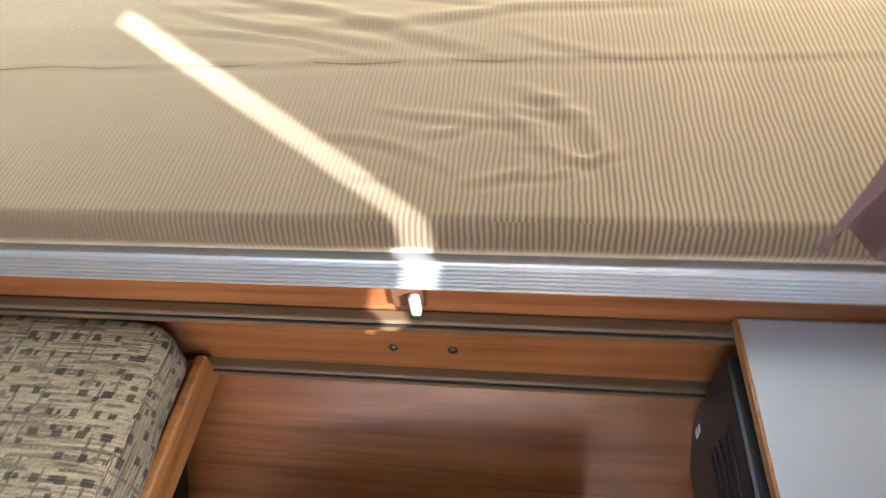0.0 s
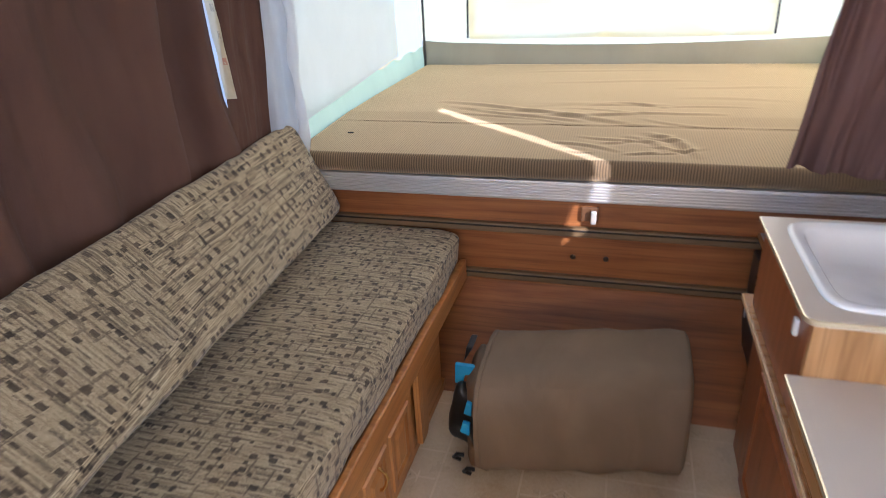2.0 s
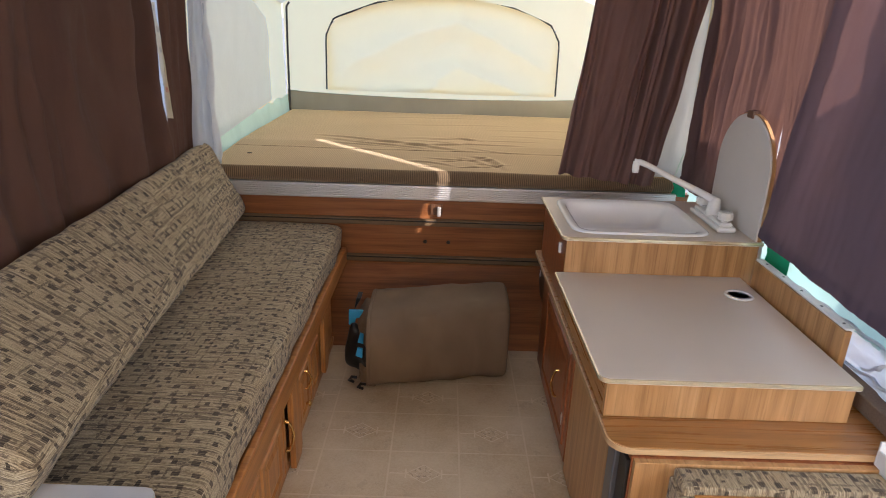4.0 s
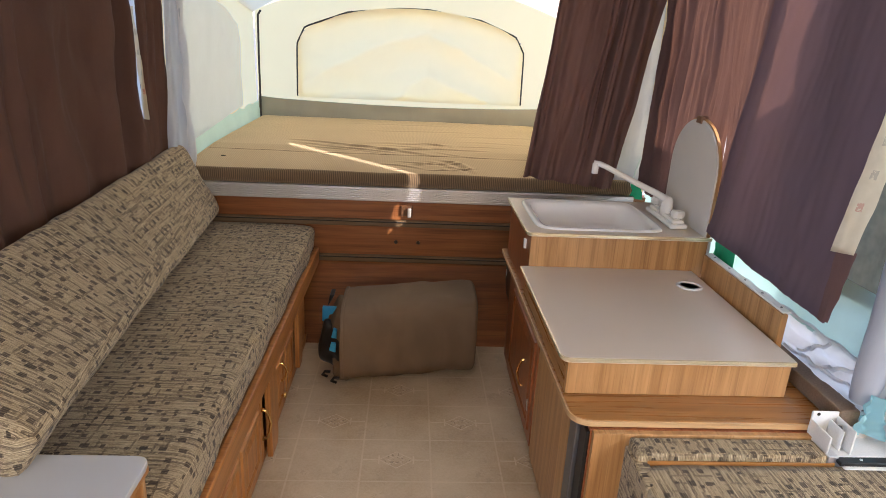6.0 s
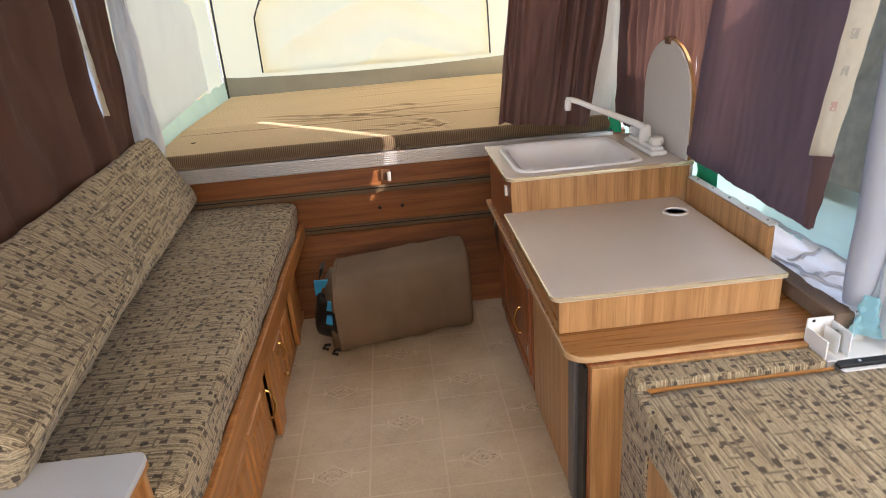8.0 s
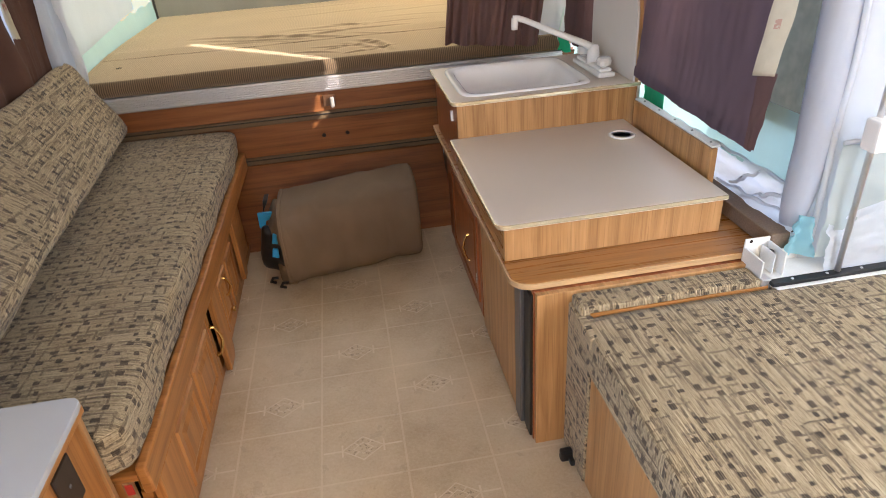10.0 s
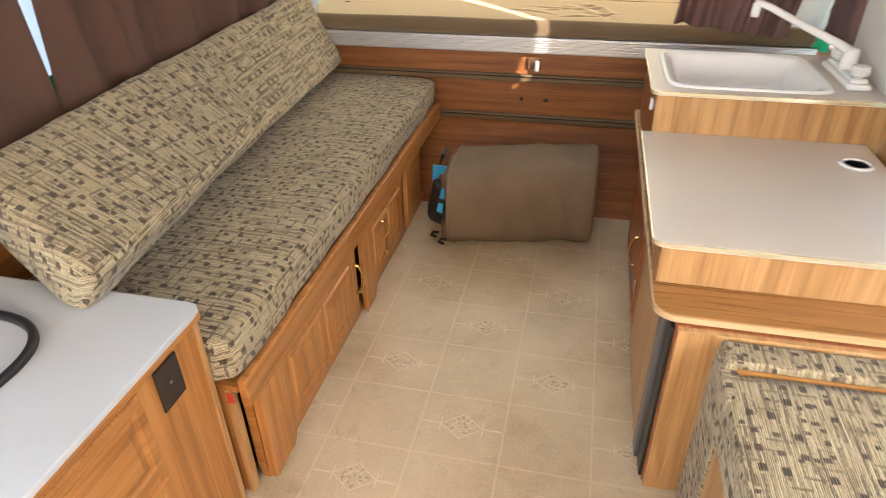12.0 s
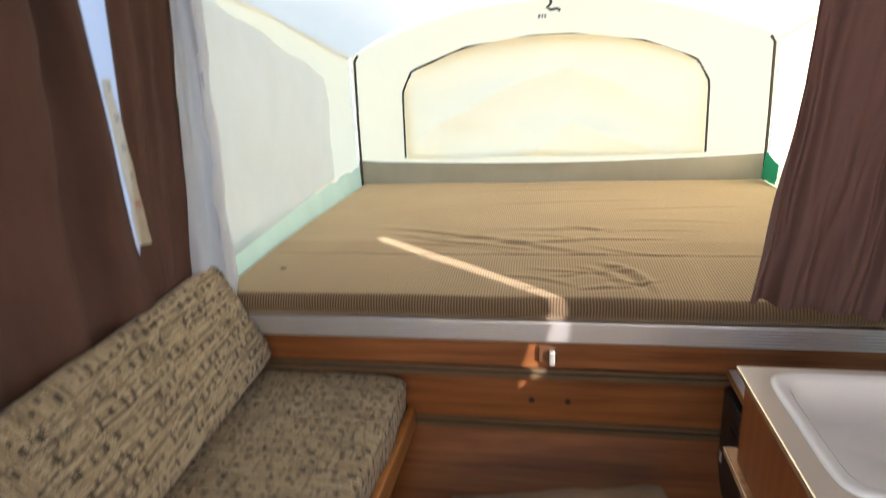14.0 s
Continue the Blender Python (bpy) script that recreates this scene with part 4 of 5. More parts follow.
part("far_body", box(0.507, 1.06, -0.35, -0.03, 0.0, 0.514, 0.002), CHERRY_V, galley)


def round_plate(x0, x1, y0, y1, z0, z1, r, bevel=0.002):
    """A board with its front-left corner rounded."""
    pts = [(x1, y1), (x0, y1)] + [(x0 + r - r * math.cos(a), y0 + r - r * math.sin(a)) for a in [math.pi / 2 * k / 8 for k in range(9)]] + [(x1, y0)]
    return prism(pts, z0, z1, "z", bevel)


def band(x0, x1, y0, y1, z0, z1, r, w=0.003):
    """A strip that runs round the left and front edge of such a board."""
    path = [(x0, y1)] + [(x0 + r - r * math.cos(a), y0 + r - r * math.sin(a)) for a in [math.pi / 2 * k / 8 for k in range(9)]] + [(x1, y0)]
    bm = bmesh.new()
    prev = None
    for i, p in enumerate(path):
        a, b = Vector(path[max(i - 1, 0)]), Vector(path[min(i + 1, len(path) - 1)])
        t = (b - a).normalized()
        n = Vector((t.y, -t.x))
        if n.x > 0 or n.y > 0.5:
            n = -n
        o = Vector(p) + n * w
        cur = [bm.verts.new((p[0], p[1], z0)), bm.verts.new((o.x, o.y, z0 + 0.001)), bm.verts.new((o.x, o.y, z1 - 0.001)), bm.verts.new((p[0], p[1], z1))]
        if prev:
            for k in range(4):
                bm.faces.new((prev[k], prev[(k + 1) % 4], cur[(k + 1) % 4], cur[k]))
        prev = cur
    bmesh.ops.recalc_face_normals(bm, faces=bm.faces[:])
    return bm


part("base_top", round_plate(0.408, 1.06, -1.606, -0.35, 0.486, 0.505, 0.05), LAMI_H, galley, "wood-grain base top with a rounded corner")
part("base_edge", band(0.408, 1.06, -1.606, -0.35, 0.4875, 0.5035, 0.05), PALE_EDGE, galley, "pale edge band")
d = part("door", box(0.438, 0.453, -1.065, -0.52, 0.03, 0.45, 0.003), CHERRY_V, galley)
part("fielded_panel", raised_panel(-1.03, -0.56, 0.07, 0.41, 0.438, -1), CHERRY_V, d)
part("pull", pull(0.437, -0.885, 0.215, -1), BRASS, d, "bowed brass pull")
f = part("fridge_door", box(0.436, 0.453, -1.50, -1.085, 0.015, 0.468, 0.004), LAMI_V, galley, "wood-faced fridge door")
part("door_edge", box(0.434, 0.453, -1.555, -1.502, 0.010, 0.470, 0.004), GREY_METAL, f, "grey metal door edge")
part("gasket", box(0.444, 0.4535, -1.612, -1.557, 0.010, 0.476, 0.004), BLACK, f, "black rubber gasket")
part("hook", joined(box(0.432, 0.437, -1.005, -0.990, 0.13, 0.17, 0.001)), WHITE_PLASTIC, d, "white plastic catch")
part("end_panel", box(0.455, 1.05, -1.632, -1.6155, 0.0, 0.4855, 0.002), LAMI_V, galley, "wood laminate end panel")
solo("black_tape", joined(box(0.50, 0.56, -1.712, -1.69, 0.0, 0.035, 0.006), box(0.52, 0.545, -1.73, -1.70, 0.0, 0.02, 0.005)), BLACK, "scrap of black tape at the post's foot", "tape")

shelf = thing("side_shelf", (0.78, -0.2, 0.516), "pale laminate shelf beside the sink cabinet", "shelf")
part("top", box(0.498, 1.06, -0.402, -0.004, 0.516, 0.530, 0.002), WHITE_LAMI, shelf)
part("edge", box(0.493, 0.498, -0.402, -0.004, 0.512, 0.531, 0.001), LAMI_H, shelf, "thin wood edge")
vent = thing("black_appliance", (0.49, -0.2, 0.2), "black metal appliance front set in the galley side", "appliance")
part("front", box(0.480, 0.512, -0.345, -0.045, 0.19, 0.495, 0.006), BLACK, vent)
for k in range(5):
    part("slot", box(0.477, 0.4805, -0.33, -0.14, 0.34 + k * 0.026, 0.347 + k * 0.026, 0.001, 1), BLACK, vent)
part("badge", box(0.478, 0.4805, -0.082, -0.068, 0.275, 0.305, 0.001), WHITE_METAL, vent, "small pale sticker")

flip = thing("flip_counter", (0.69, -1.2, 0.506), "fold-over counter with a grey laminate top and wood sides", "counter")
part("front_board", box(0.414, 0.992, -1.492, -1.474, 0.506, 0.602, 0.002), LAMI_V, flip)
part("left_board", box(0.414, 0.430, -1.474, -0.862, 0.506, 0.602, 0.002), LAMI_H, flip)
part("right_board", box(0.976, 0.992, -1.474, -0.862, 0.506, 0.602, 0.002), LAMI_H, flip)


def ring_plate(x0, x1, y0, y1, z0, z1, hx, hy, rx, ry, n=48, square=0.25, r=0.02):
    """A board with a rounded front-left corner and a rounded hole."""
    outline = [(x1, y0), (x1, y1), (x0, y1)] + [(x0 + r - r * math.cos(a), y0 + r - r * math.sin(a)) for a in [math.pi / 2 * k / 6 for k in range(7)]]
    angles = sorted([2 * math.pi * (k + 0.5) / n for k in range(n)] + [math.atan2(q - hy, p - hx) % (2 * math.pi) for p, q in outline])
    bm = bmesh.new()
    loops = []
    for a in angles:
        c, s = math.cos(a), math.sin(a)
        far = 9.0
        for (ax, ay), (bx, by) in zip(outline, outline[1:] + outline[:1]):
            ex, ey = bx - ax, by - ay
            det = ex * s - ey * c
            if abs(det) > 1e-9:
                t, k = (ex * (ay - hy) - ey * (ax - hx)) / det, (c * (ay - hy) - s * (ax - hx)) / det
                if t > 0 and -1e-6 <= k <= 1 + 1e-6:
                    far = min(far, t)
        ix, iy = hx + rx * math.copysign(abs(c) ** square, c), hy + ry * math.copysign(abs(s) ** square, s)
        ox, oy = hx + far * c, hy + far * s
        loops.append([bm.verts.new(p) for p in ((ix, iy, z1), (ox, oy, z1), (ox, oy, z0), (ix, iy, z0))])
    for A, B in zip(loops, loops[1:] + loops[:1]):
        for j in range(4):
            bm.faces.new((A[j], A[(j + 1) % 4], B[(j + 1) % 4], B[j]))
    bmesh.ops.recalc_face_normals(bm, faces=bm.faces[:])
    return bm


part("top", ring_plate(0.394, 0.992, -1.507, -0.864, 0.603, 0.617, 0.924, -1.010, 0.030, 0.030, 48, 1, 0.024), GREY_LAMI, flip, "grey-beige laminate top")
part("edge_strip", band(0.394, 0.992, -1.507, -0.864, 0.605, 0.6165, 0.024), GOLD_EDGE, flip, "worn gold edge strip")
cup = part("cup_holder_rim", lathe([(0.030, 0.0), (0.030, 0.004), (0.040, 0.0035), (0.043, 0.0), (0.030, 0.0)], (0.924, -1.010, 0.6172), sides=32), WHITE_PLASTIC, flip, "white ring round a hole", True)
part("cup_holder_well", lathe([(0.0295, 0.0), (0.0285, -0.07), (0.001, -0.072), (0.028, -0.071), (0.029, 0.0)], (0.924, -1.010, 0.617), sides=24), BLACK, flip, "dark hole")

sinkcab = thing("sink_cabinet", (0.73, -0.64, 0.506), "raised sink cabinet with a grey laminate top", "cabinet")
part("front_board", box(0.420, 1.035, -0.862, -0.846, 0.506, 0.726, 0.002), LAMI_V, sinkcab)
part("left_board", box(0.420, 0.436, -0.846, -0.405, 0.506, 0.726, 0.002), CHERRY_V, sinkcab)
part("right_board", box(1.019, 1.035, -0.846, -0.405, 0.506, 0.726, 0.002), CHERRY_V, sinkcab)
part("back_board", box(0.436, 1.019, -0.421, -0.405, 0.506, 0.726, 0.002), CHERRY_V, sinkcab)
part("top", ring_plate(0.405, 1.040, -0.872, -0.400, 0.727, 0.741, 0.672, -0.632, 0.205, 0.178, 64, 0.25, 0.022), GREY_LAMI, sinkcab, "grey-beige laminate top")
part("edge_strip", band(0.405, 1.040, -0.872, -0.400, 0.729, 0.7405, 0.022), GOLD_EDGE, sinkcab, "worn gold edge strip")
part("corner_strip", box(1.033, 1.041, -0.870, -0.858, 0.617, 0.726, 0.002), ALU, sinkcab, "bright corner strip")
part("catch", box(0.411, 0.420, -0.79, -0.775, 0.655, 0.69, 0.002), WHITE_PLASTIC, sinkcab, "white plastic catch")


def basin():
    bm = bmesh.new()
    n = 48
    rows = []
    for ox, oy, z in ((0.228, 0.206, 0.7415), (0.228, 0.206, 0.7445), (0.223, 0.201, 0.7485), (0.214, 0.192, 0.7480), (0.208, 0.186, 0.7455), (0.202, 0.180, 0.7440), (0.197, 0.175, 0.7400), (0.193, 0.171, 0.730), (0.170, 0.148, 0.674), (0.160, 0.138, 0.664), (0.142, 0.120, 0.660), (0.03, 0.03, 0.657), (0.028, 0.028, 0.651)):
        row = []
        for k in range(n):
            a = 2 * math.pi * (k + 0.5) / n
            c, s = math.cos(a), math.sin(a)
            q = 0.26 if ox > 0.1 else 1.0
            row.append(bm.verts.new((0.672 + ox * math.copysign(abs(c) ** q, c), -0.632 + oy * math.copysign(abs(s) ** q, s), z)))
        rows.append(row)
    for A, B in zip(rows, rows[1:]):
        for k in range(n):
            bm.faces.new((A[k], A[(k + 1) % n], B[(k + 1) % n], B[k]))
    bm.faces.new(rows[-1])
    bmesh.ops.recalc_face_normals(bm, faces=bm.faces[:])
    return bm


sink = thing("sink", (0.672, -0.632, 0.63), "white plastic sink set in the grey counter", "sink")
part("basin", basin(), plain("glossy_sink_plastic", (0.84, 0.85, 0.86), 0.09, 0, 200, 0.02, 0.01), sink, "", True)
part("drain", lathe([(0.027, 0), (0.024, 0.003), (0.012, 0.001), (0.002, 0.001)], (0.672, -0.632, 0.6575), sides=20), ALU, sink, "metal drain")
tap = thing("faucet", (0.955, -0.65, 0.741), "white plastic faucet with a long spout and clear knobs", "faucet")
part("base_plate", joined(prism([(0.925, -0.79), (0.988, -0.79), (0.988, -0.53), (0.925, -0.53)], 0.7415, 0.760, "z", 0.008), prism([(0.935, -0.775), (0.980, -0.775), (0.980, -0.545), (0.935, -0.545)], 0.757, 0.772, "z", 0.007)), WHITE_PLASTIC, tap)
part("spout", joined(lathe([(0.024, 0), (0.022, 0.03), (0.019, 0.058), (0.012, 0.064)], (0.955, -0.66, 0.765), sides=20),
                     tube([(0.955, -0.66, 0.815), (0.92, -0.654, 0.835), (0.80, -0.637, 0.888), (0.72, -0.625, 0.925), (0.695, -0.621, 0.934), (0.675, -0.618, 0.934)], [0.015, 0.0125, 0.0105, 0.010, 0.0105, 0.012], 6),
                     tube([(0.682, -0.619, 0.936), (0.681, -0.619, 0.912), (0.681, -0.619, 0.898)], [0.012, 0.0125, 0.0115], 12)), WHITE_PLASTIC, tap, "long white spout", True)
for y in (-0.755, -0.565):
    part("knob", lathe([(0.012, 0), (0.013, 0.006), (0.024, 0.010), (0.026, 0.024), (0.022, 0.034), (0.006, 0.036)], (0.957, y, 0.770), sides=10), CLEAR_KNOB, tap, "clear faceted knob")

board = thing("arched_panel", (1.04, -0.62, 0.741), "grey laminate panel with an arched top standing behind the sink", "panel")


def arch_panel(x0, x1, grow=0.0):
    mid, half = -0.680, 0.188
    pts = [(mid - half - grow, 0.742), (mid - half - grow, 0.935)]
    pts += [(mid - (half + grow) * math.cos(math.pi * k / 24), 0.935 + (0.182 + grow) * math.sin(math.pi * k / 24)) for k in range(1, 24)]
    pts += [(mid + half + grow, 0.935), (mid + half + grow, 0.742)]
    return prism(pts, x0, x1, "x")


part("face", arch_panel(1.014, 1.020), PALE_LAMI, board)
part("rim", arch_panel(1.0202, 1.030, 0.005), LAMI_V, board, "wood-coloured rim")
part("clip", box(1.008, 1.034, -0.700, -0.660, 1.103, 1.128, 0.003), plain("brown_clip", (0.15, 0.075, 0.04), 0.45), board, "brown clip at the top")

splash = thing("splash_board", (1.01, -1.15, 0.506), "wood-grain board with a white cap behind the counter", "board")
part("board", box(1.006, 1.024, -1.385, -0.905, 0.506, 0.692, 0.003), LAMI_V, splash)
part("cap", joined(box(1.010, 1.034, -1.378, -0.905, 0.6925, 0.698, 0.001), box(1.0245, 1.027, -1.378, -0.905, 0.66, 0.6925, 0)), WHITE_METAL, splash, "white metal cap")
for k in range(5):
    part("screw", lathe([(0.004, 0), (0.003, 0.002)], (1.022, -1.35 + k * 0.10, 0.698), sides=8), GREY_METAL, splash)
solo("side_ledge", box(1.050, 1.10, -1.62, -0.02, 0.506, 0.550, 0.004), LEDGE, "weathered wood ledge along the wall", "ledge")
solo("green_cloth", quad((1.06, -1.00, 0.60), (1.06, -0.86, 0.60), (1.06, -0.86, 0.80), (1.06, -1.00, 0.80), 10, 10, lambda u, v: 0.01 * wrinkle(u * 5, v * 5)), GREEN, "bright green cloth behind the counter", "cloth", smooth=True, uv=False)

# ---- dinette ----
dinette = thing("dinette_seat", (0.9, -2.1, 0), "dinette seat covered in tan patterned cloth", "seat")
part("seat", cushion([((0.935, -3.2, 0.416), (0.40, 0, 0), (0, 0, 0.048)), ((0.935, -1.712, 0.416), (0.40, 0, 0), (0, 0, 0.048))], 0.006, 0.025, 60, 0.16), UPHOLSTERY, dinette, "", True)
part("side_cloth", quad((0.527, -3.2, 0.36), (0.527, -1.715, 0.372), (0.533, -1.715, 0.43), (0.533, -3.2, 0.43), 60, 4, lambda u, v: 0.003 * wrinkle(u * 20, v, 1)), UPHOLSTERY, dinette, "", True)
part("side_panel", box(0.537, 0.555, -3.2, -1.78, 0.0, 0.40, 0.002), LAMI_V, dinette, "wood laminate side")
part("base", box(0.556, 1.30, -3.2, -1.72, 0.0, 0.37, 0), LAMI_V, dinette)
part("end_board", box(0.538, 0.985, -1.701, -1.636, 0.02, 0.482, 0.007, 3), UPHOLSTERY, dinette, "cloth-covered end board")
part("end_cloth", box(0.531, 0.566, -1.785, -1.6365, 0.0, 0.460, 0.006, 3), UPHOLSTERY, dinette, "cloth hanging down the side")
part("edge_strip", box(0.560, 1.000, -1.7065, -1.7025, 0.440, 0.466, 0.001), LAMI_H, dinette, "thin wood strip")
hinge = thing("bracket", (1.07, -1.57, 0.47), "white metal bracket with holes at the dinette corner", "bracket")
part("plate", box(0.985, 1.20, -1.690, -1.616, 0.466, 0.474, 0.002), WHITE_METAL, hinge)
part("upright", box(0.985, 0.990, -1.690, -1.616, 0.4745, 0.524, 0.002), WHITE_METAL, hinge, "white end plate")
part("upright", box(1.045, 1.050, -1.685, -1.618, 0.4745, 0.536, 0.002), WHITE_METAL, hinge)
part("upright", box(1.028, 1.031, -1.672, -1.618, 0.4745, 0.528, 0.002), WHITE_METAL, hinge)
part("back", box(0.985, 1.16, -1.6155, -1.610, 0.466, 0.545, 0.002), WHITE_METAL, hinge)
part("roller", lathe([(0.009, 0), (0.009, 0.045), (0.004, 0.047)], (1.038, -1.64, 0.475), sides=14), GREY_METAL, hinge)
# Dark discs painted on for the shade in the bracket's holes.
for x, z in ((1.070, 0.505), (1.083, 0.520), (1.098, 0.498), (1.082, 0.497), (1.000, 0.538)):
    part("hole", lathe([(0.0045, 0), (0.004, 0.001)], (x, -1.6157, z), (0, -1, 0), 10), SHADE_DARK, hinge)
strip = thing("threshold_strip", (1.3, -1.705, 0.463), "black track strip on a white sill", "track")
part("end_cap", box(0.9855, 1.010, -1.700, -1.673, 0.440, 0.480, 0.002), ALU, strip, "pale metal end cap")
part("sill", box(1.012, 1.75, -1.725, -1.66, 0.450, 0.465, 0.002), WHITE_METAL, strip)
part("track", box(1.005, 1.75, -1.716, -1.694, 0.4655, 0.476, 0.002), BLACK, strip)
for k in range(4):
    part("rivet", lathe([(0.004, 0), (0.003, 0.002)], (1.06 + k * 0.09, -1.705, 0.476), sides=8), ALU, strip)
sleeve = thing("grey_sleeve", (1.115, -1.605, 0.605), "grey cloth sleeve round a tent pole", "sleeve")
part("cloth", tube([Vector((1.119 + 0.003 * math.sin(k * 0.4) - 0.010 * max(0, 4 - k) / 4, -1.597 - 0.003 * math.sin(k * 0.3), 0.565 + 0.05 * k)) for k in range(29)], [0.026, 0.033, 0.037] + [0.039 + 0.0025 * math.sin(k * 0.45) for k in range(26)], 16), FLAP, sleeve, "", True)
part("edge_cord", tube([Vector((1.138 + 0.002 * math.sin(k), -1.640 + 0.002 * math.sin(k * 1.4), 0.50 + 0.06 * k)) for k in range(25)], 0.007, 8), CANVAS_WHITE, sleeve, "white edge cord", True)


def heap(u, v):
    x, z = 1.15 + 0.58 * u, 0.467 + (0.13 + 0.04 * math.sin(u * 5)) * v
    k = noise.noise(Vector((u * 5, v * 4, 1))) + 0.6 * noise.noise(Vector((u * 12, v * 9, 4)))
    return Vector((x + 0.012 * k, -1.672 - 0.02 * (1 - v) - 0.014 * k * (0.4 + u), z + 0.015 * k * v))


solo("crumpled_vinyl", sheet(heap, 46, 26, 0.66, 0.3), CANVAS_WHITE, "crumpled white tent vinyl behind the sill", "tent cloth", smooth=True, uv=False)
def tie_cloth(u, v):
    p = lerp(lerp((1.070, -1.625, 0.50), (1.145, -1.645, 0.49), u), lerp((1.098, -1.640, 0.605), (1.132, -1.648, 0.600), u), v)
    return p + Vector((0.003, -0.012, 0.002)) * (math.sin(u * 8 + v * 3) + 1.2 * noise.noise(Vector((u * 4, v * 5, 3))))


solo("blue_tie", sheet(tie_cloth, 24, 24, 0.08, 0.12), cloth("pale_blue_tape", (0.34, 0.62, 0.70), 0.3, (0.45, 0.75, 0.80), 0.5, 0.9), "crumpled pale blue tape at the pole's foot", "tape", smooth=True, uv=False)

pole = thing("tent_pole", (1.18, -1.69, 0.5), "grey lift pole with a white block in the bay", "pole")
part("tube", tube([(1.18, -1.70, 0.47), (1.18, -1.70, 1.2), (1.178, -1.70, 1.95)], 0.007, 10), ALU, pole, "", True)
part("block", box(1.155, 1.215, -1.735, -1.69, 0.785, 0.855, 0.006), WHITE_PLASTIC, pole, "white plastic block")
border = thing("bay_border", (1.4, -1.68, 0.5), "pale aqua lower border of the bay canvas", "tent cloth")
part("cloth", quad((1.14, -1.665, 0.50), (1.76, -1.70, 0.50), (1.76, -1.70, 0.80), (1.14, -1.665, 0.79), 40, 16, lambda u, v: 0.012 * wrinkle(u * 6, v * 4) + 0.004 * wrinkle(u * 19, v * 9)), BAY_AQUA, border, "", True, False)
part("top_hem", tube([Vector((1.14 + 0.031 * k, -1.668 - 0.00175 * k, 0.791 + 0.0005 * k)) for k in range(21)], 0.006, 6), CANVAS_WHITE, border, "white top hem", True)

for piece in dinette.children:
    if piece.name.split(".")[0] in ("seat", "end_board"):
        for lp in piece.data.uv_layers[0].data:
            lp.uv = (lp.uv[1], lp.uv[0])

# ---- tarp bundle ----
roll = thing("tarp_roll", (0.03, -0.45, 0), "rolled brown tarp with blue straps lying on the floor", "tarp")
part("outer_wrap", cushion([((-0.250, -0.488, 0.166), (0, 0.170, 0), (0, 0, 0.163)), ((0.298, -0.392, 0.168), (0, 0.160, 0), (0, 0, 0.165))], 0.014, 0.012, 80, 0.48, 0.008), TARP, roll, "", True)
part("hem", cushion([((-0.252, -0.488, 0.167), (0, 0.172, 0), (0, 0, 0.165)), ((-0.238, -0.486, 0.167), (0, 0.173, 0), (0, 0, 0.165))], 0.002, 0.003, 10, 0.50, 0.006), TARP, roll, "stitched hem at the open end", True)
part("inner_fold", cushion([((-0.300, -0.47, 0.175), (0, 0.11, 0.02), (0, -0.02, 0.115)), ((-0.21, -0.49, 0.165), (0, 0.14, 0), (0, 0, 0.140))], 0.04, 0.03, 30, 0.6, 0.04), TARP, roll, "brown folds at the end", True)
part("inner_fold", cushion([((-0.288, -0.56, 0.06), (0, 0.06, 0.02), (0, -0.02, 0.055)), ((-0.21, -0.56, 0.07), (0, 0.07, 0), (0, 0, 0.06))], 0.02, 0.02, 20, 0.6, 0.03), TARP, roll, "brown folds at the end", True)
part("black_lining", cushion([((-0.330, -0.515, 0.165), (0.008, 0.045, -0.05), (0.015, 0.015, 0.075)), ((-0.245, -0.60, 0.10), (0, 0.03, -0.03), (0.01, 0.02, 0.07))], 0.04, 0.03, 20, 0.7, 0.03), BLACK, roll, "black lining", True)
part("black_lining", prism([(-0.322, 0.262), (-0.292, 0.318), (-0.312, 0.318)], -0.47, -0.40, "y", 0.004), BLACK, roll, "black lining")
for x, y in ((-0.310, -0.592), (-0.268, -0.640)):
    part("black_tie", tube([(x, y, 0.010), (x - 0.018, y - 0.006, 0.022), (x - 0.006, y - 0.012, 0.040), (x + 0.014, y - 0.008, 0.036)], 0.006, 8), BLACK, roll, "black tie", True)
part("blue_strap", prism([(-0.338, 0.222), (-0.318, 0.212), (-0.308, 0.250), (-0.262, 0.262), (-0.258, 0.284), (-0.336, 0.286)], -0.515, -0.500, "y", 0.003), BLUE, roll, "bright blue strap")
part("blue_strap", prism([(-0.290, 0.196), (-0.268, 0.190), (-0.266, 0.230), (-0.280, 0.236)], -0.612, -0.598, "y", 0.003), BLUE, roll, "bright blue strap")
part("blue_strap", prism([(-0.296, 0.150), (-0.270, 0.140), (-0.268, 0.180), (-0.288, 0.184)], -0.634, -0.620, "y", 0.003), BLUE, roll, "bright blue strap")

